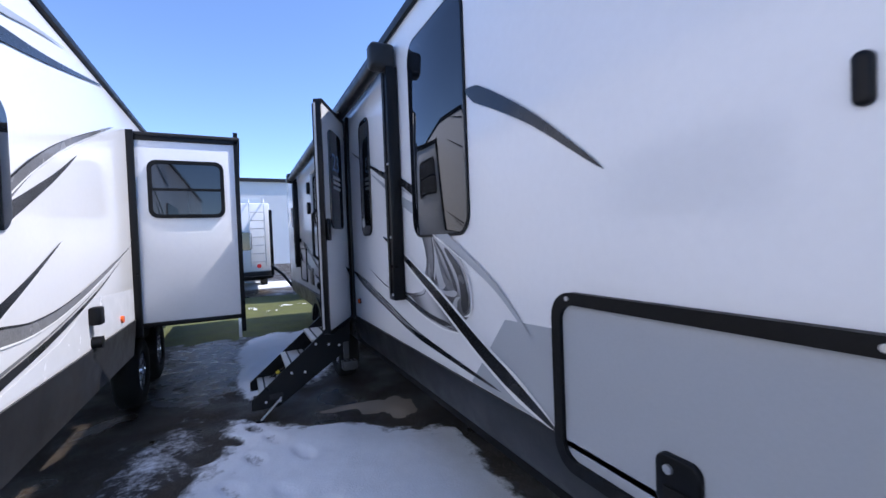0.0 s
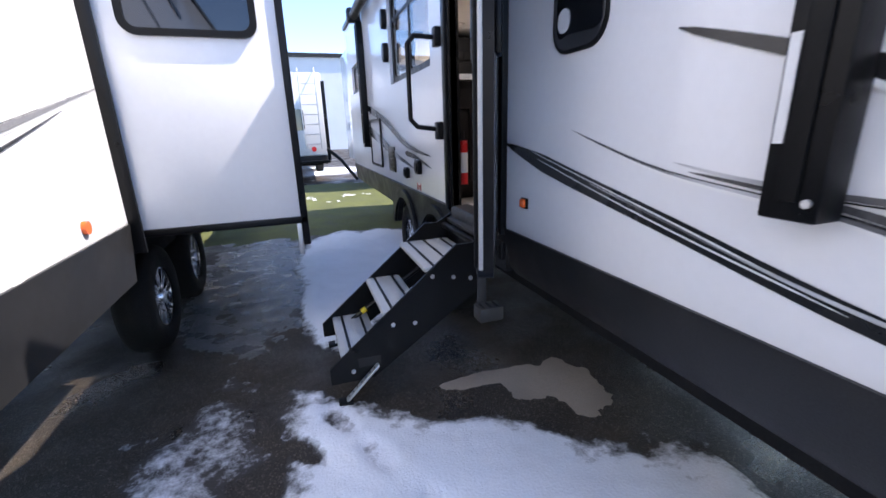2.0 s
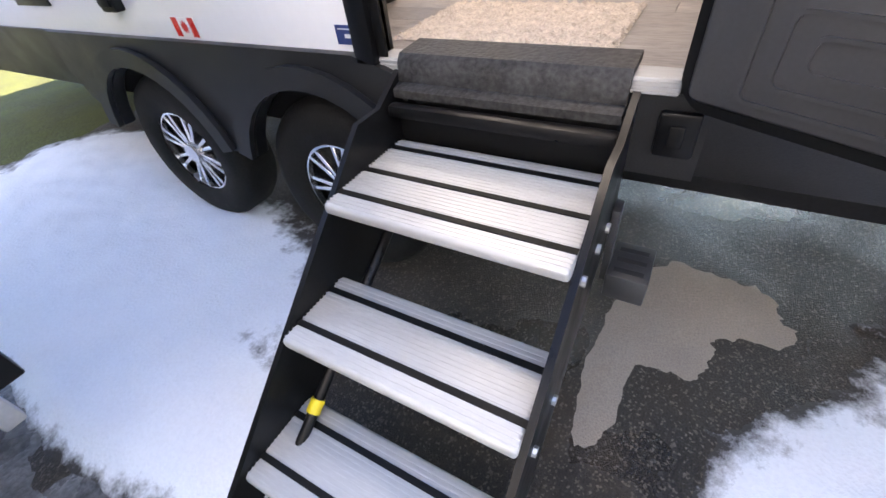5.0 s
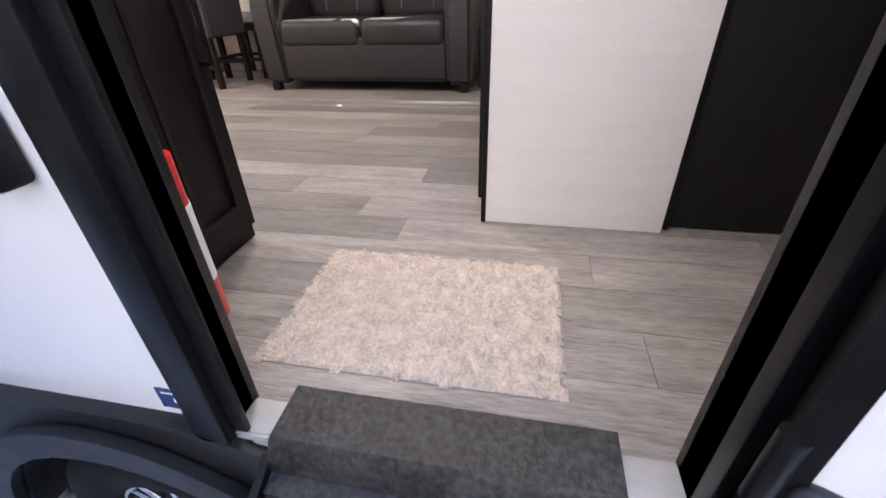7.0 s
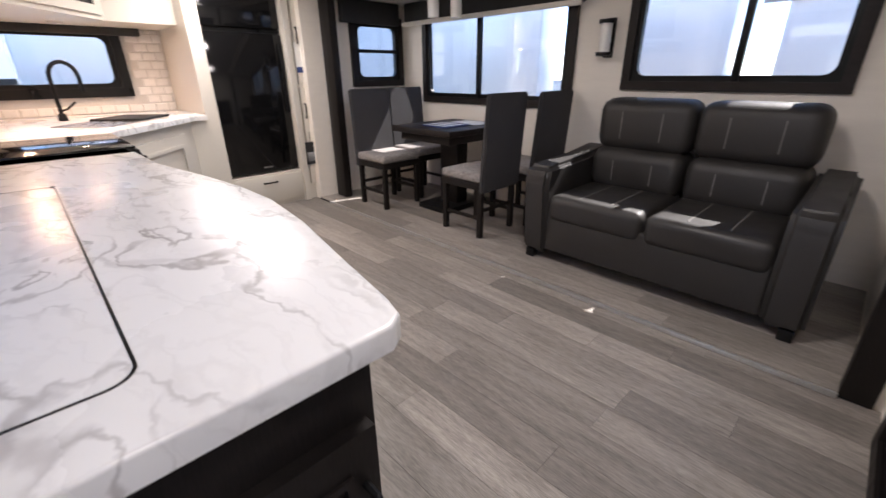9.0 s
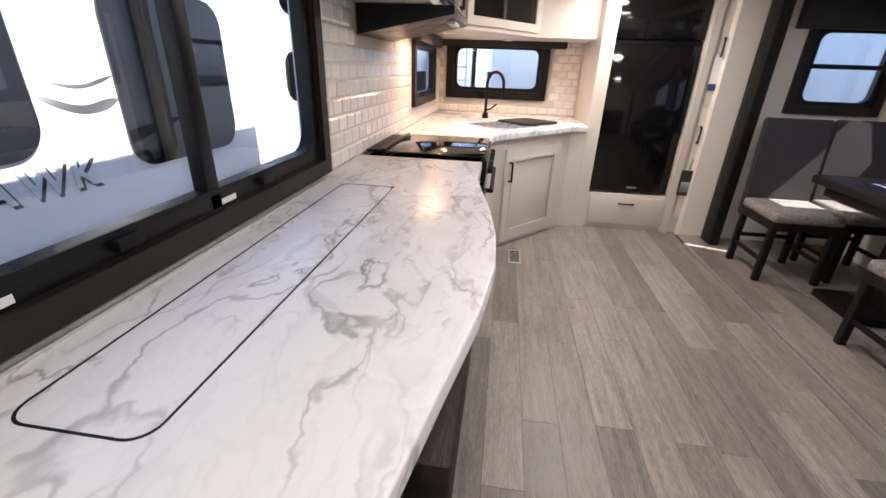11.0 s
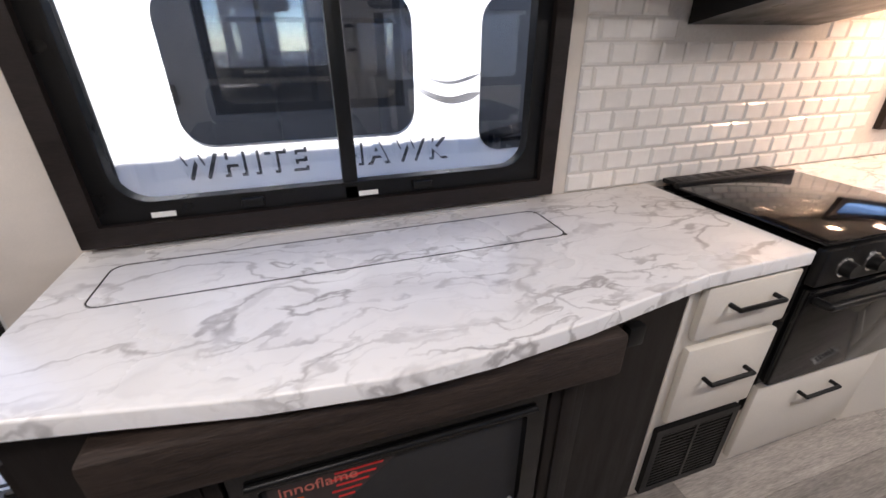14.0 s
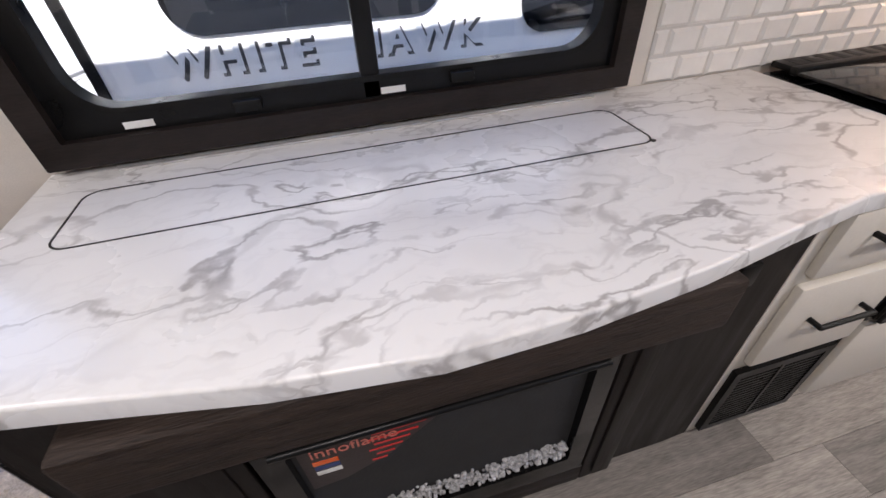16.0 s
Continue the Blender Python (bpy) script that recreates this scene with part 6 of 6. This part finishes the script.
pp = thing("paper_sheet", "white paper sheets on the table", "paper")
part("sheet", B(3.24, 3.50, 8.25, 8.60, SF + 0.761, SF + 0.764), PAPER, pp)
for x, y in ((3.0, 8.52), (3.14, 8.40)):
    pd = thing("pendant_lamp", "white glass cylinder pendant lamp over the table", "lamp", "pendant lamps")
    part("shade", cyl(bmesh.new(), (x, y, 2.50), (x, y, 2.66), 0.045, 20), LENS, pd)
    part("stem", cyl(bmesh.new(), (x, y, 2.66), (x, y, 2.745), 0.012, 10), BLACK, pd)
sc = thing("wall_sconce", "black wall sconce with a glass cylinder", "lamp")
part("plate", B(3.60, 3.62, 7.26, 7.33, 2.18, 2.44, 0.004), BLACK, sc)
for z in (2.19, 2.40):
    part("ring", cyl(bmesh.new(), (3.54, 7.295, z), (3.54, 7.295, z + 0.025), 0.055, 20), BLACK, sc)
part("cylinder", cyl(bmesh.new(), (3.54, 7.295, 2.215), (3.54, 7.295, 2.40), 0.04, 20), LENS, sc)

flv = thing("floor_register", "bronze slotted floor register in the plank floor", "vent")
part("plate", B(0.90, 1.00, 8.76, 9.02, FLOOR + 0.006, FLOOR + 0.010, 0.001), BARE, flv)
for k in range(6):
    part("slot", B(0.915, 0.985, 8.79 + 0.035 * k, 8.81 + 0.035 * k, FLOOR + 0.0102, FLOOR + 0.011), SHADE, flv)

# ---- wall tiles ----
def tiles(name, axis, w, u0, u1, v0, v1, skip, label, sign=1):
    back = solid(name, holed(axis, w, w + 0.002 if axis == 'x' else w - 0.002, u0, u1, v0, v1, [SMWIN if axis == 'x' else SINKW]), GROUT, label, "wall", kind="structure")
    TW, TH, G = 0.098, 0.066, 0.006
    mesh = {}
    rows = int((v1 - v0) / (TH + G)) + 1
    for r in range(rows):
        z = v0 + r * (TH + G)
        u = u0 - (0.5 * (TW + G) if r % 2 else 0)
        while u < u1 - 0.01:
            a, b = max(u, u0), min(u + TW, u1)
            zt = min(z + TH, v1)
            u += TW + G
            if b - a < 0.012 or zt - z < 0.01 or any(a < s[1] and b > s[0] and z < s[3] and zt > s[2] for s in skip):
                continue
            key = (round(b - a, 3), round(zt - z, 3))
            if key not in mesh:
                L, Hh, d, e = b - a, zt - z, 0.006, 0.008
                bm = bmesh.new()
                lo = [bm.verts.new(p) for p in ((0, 0, 0), (0, L, 0), (0, L, Hh), (0, 0, Hh))]
                hi = [bm.verts.new(p) for p in ((d, e, e), (d, L - e, e), (d, L - e, Hh - e), (d, e, Hh - e))]
                bm.faces.new(hi)
                for i in range(4):
                    j = (i + 1) % 4
                    bm.faces.new((lo[i], lo[j], hi[j], hi[i]))
                mesh[key] = finish("tile", bm, TILE)
            t = new("tile", mesh[key])
            t.parent = back
            t.matrix_basis = pose(w + 0.002, a, z) if axis == 'x' else pose(a, w - 0.002, z, 0, 0, -90)
    return back


tiles("tile_wall_west", 'x', 0.0605, 7.60, 10.54, TOP, 2.46, [(9.2, 10.24, 1.89, 2.44), (7.98, 8.62, 2.33, 2.5)], "white bevelled subway tile splashback")
tiles("tile_wall_north", 'y', 10.558, 0.07, 1.488, TOP, 2.46, [(0.13, 1.19, 1.90, 2.5)], "white bevelled subway tile behind the sink")

# ---- floor planks ----
def planks(name, x0, x1, y0, y1, z, label):
    base = solid(name, B(x0, x1, y0, y1, z - 0.012, z - 0.0015), SHADE, label, "floor", kind="structure")
    r = random.Random(7)
    W, L = 0.15, 1.05
    mesh = {}
    x = x0
    while x < x1 - 0.01:
        y = y0 - r.uniform(0, L)
        while y < y1:
            a, b, c = max(y, y0), min(y + L, y1), min(x + W, x1)
            if b - a > 0.01:
                key = (round(c - x, 3), round(b - a, 3))
                if key not in mesh:
                    bm = B(0.0006, c - x - 0.0006, 0.0006, b - a - 0.0006, -0.0014, 0.004)
                    mesh[key] = finish("plank", bm, PLANK)
                p = new("plank", mesh[key])
                p.parent = base
                p.matrix_basis = pose(x, a, z)
            y += L
        x += W


planks("floor", 0.06, 2.42, 4.15, 10.5, FLOOR, "grey-brown wood-look vinyl plank floor")
planks("slide_floor_planks", 2.40, 3.62, 5.53, 9.655, SF - 0.004, "grey-brown vinyl planks of the slide-out")
solid("slide_edge_trim", B(2.385, 2.40, 5.56, 9.44, FLOOR + 0.005, SF + 0.004, 0.002), BARE, "thin metal edge of the slide-out floor", "trim", kind="structure")
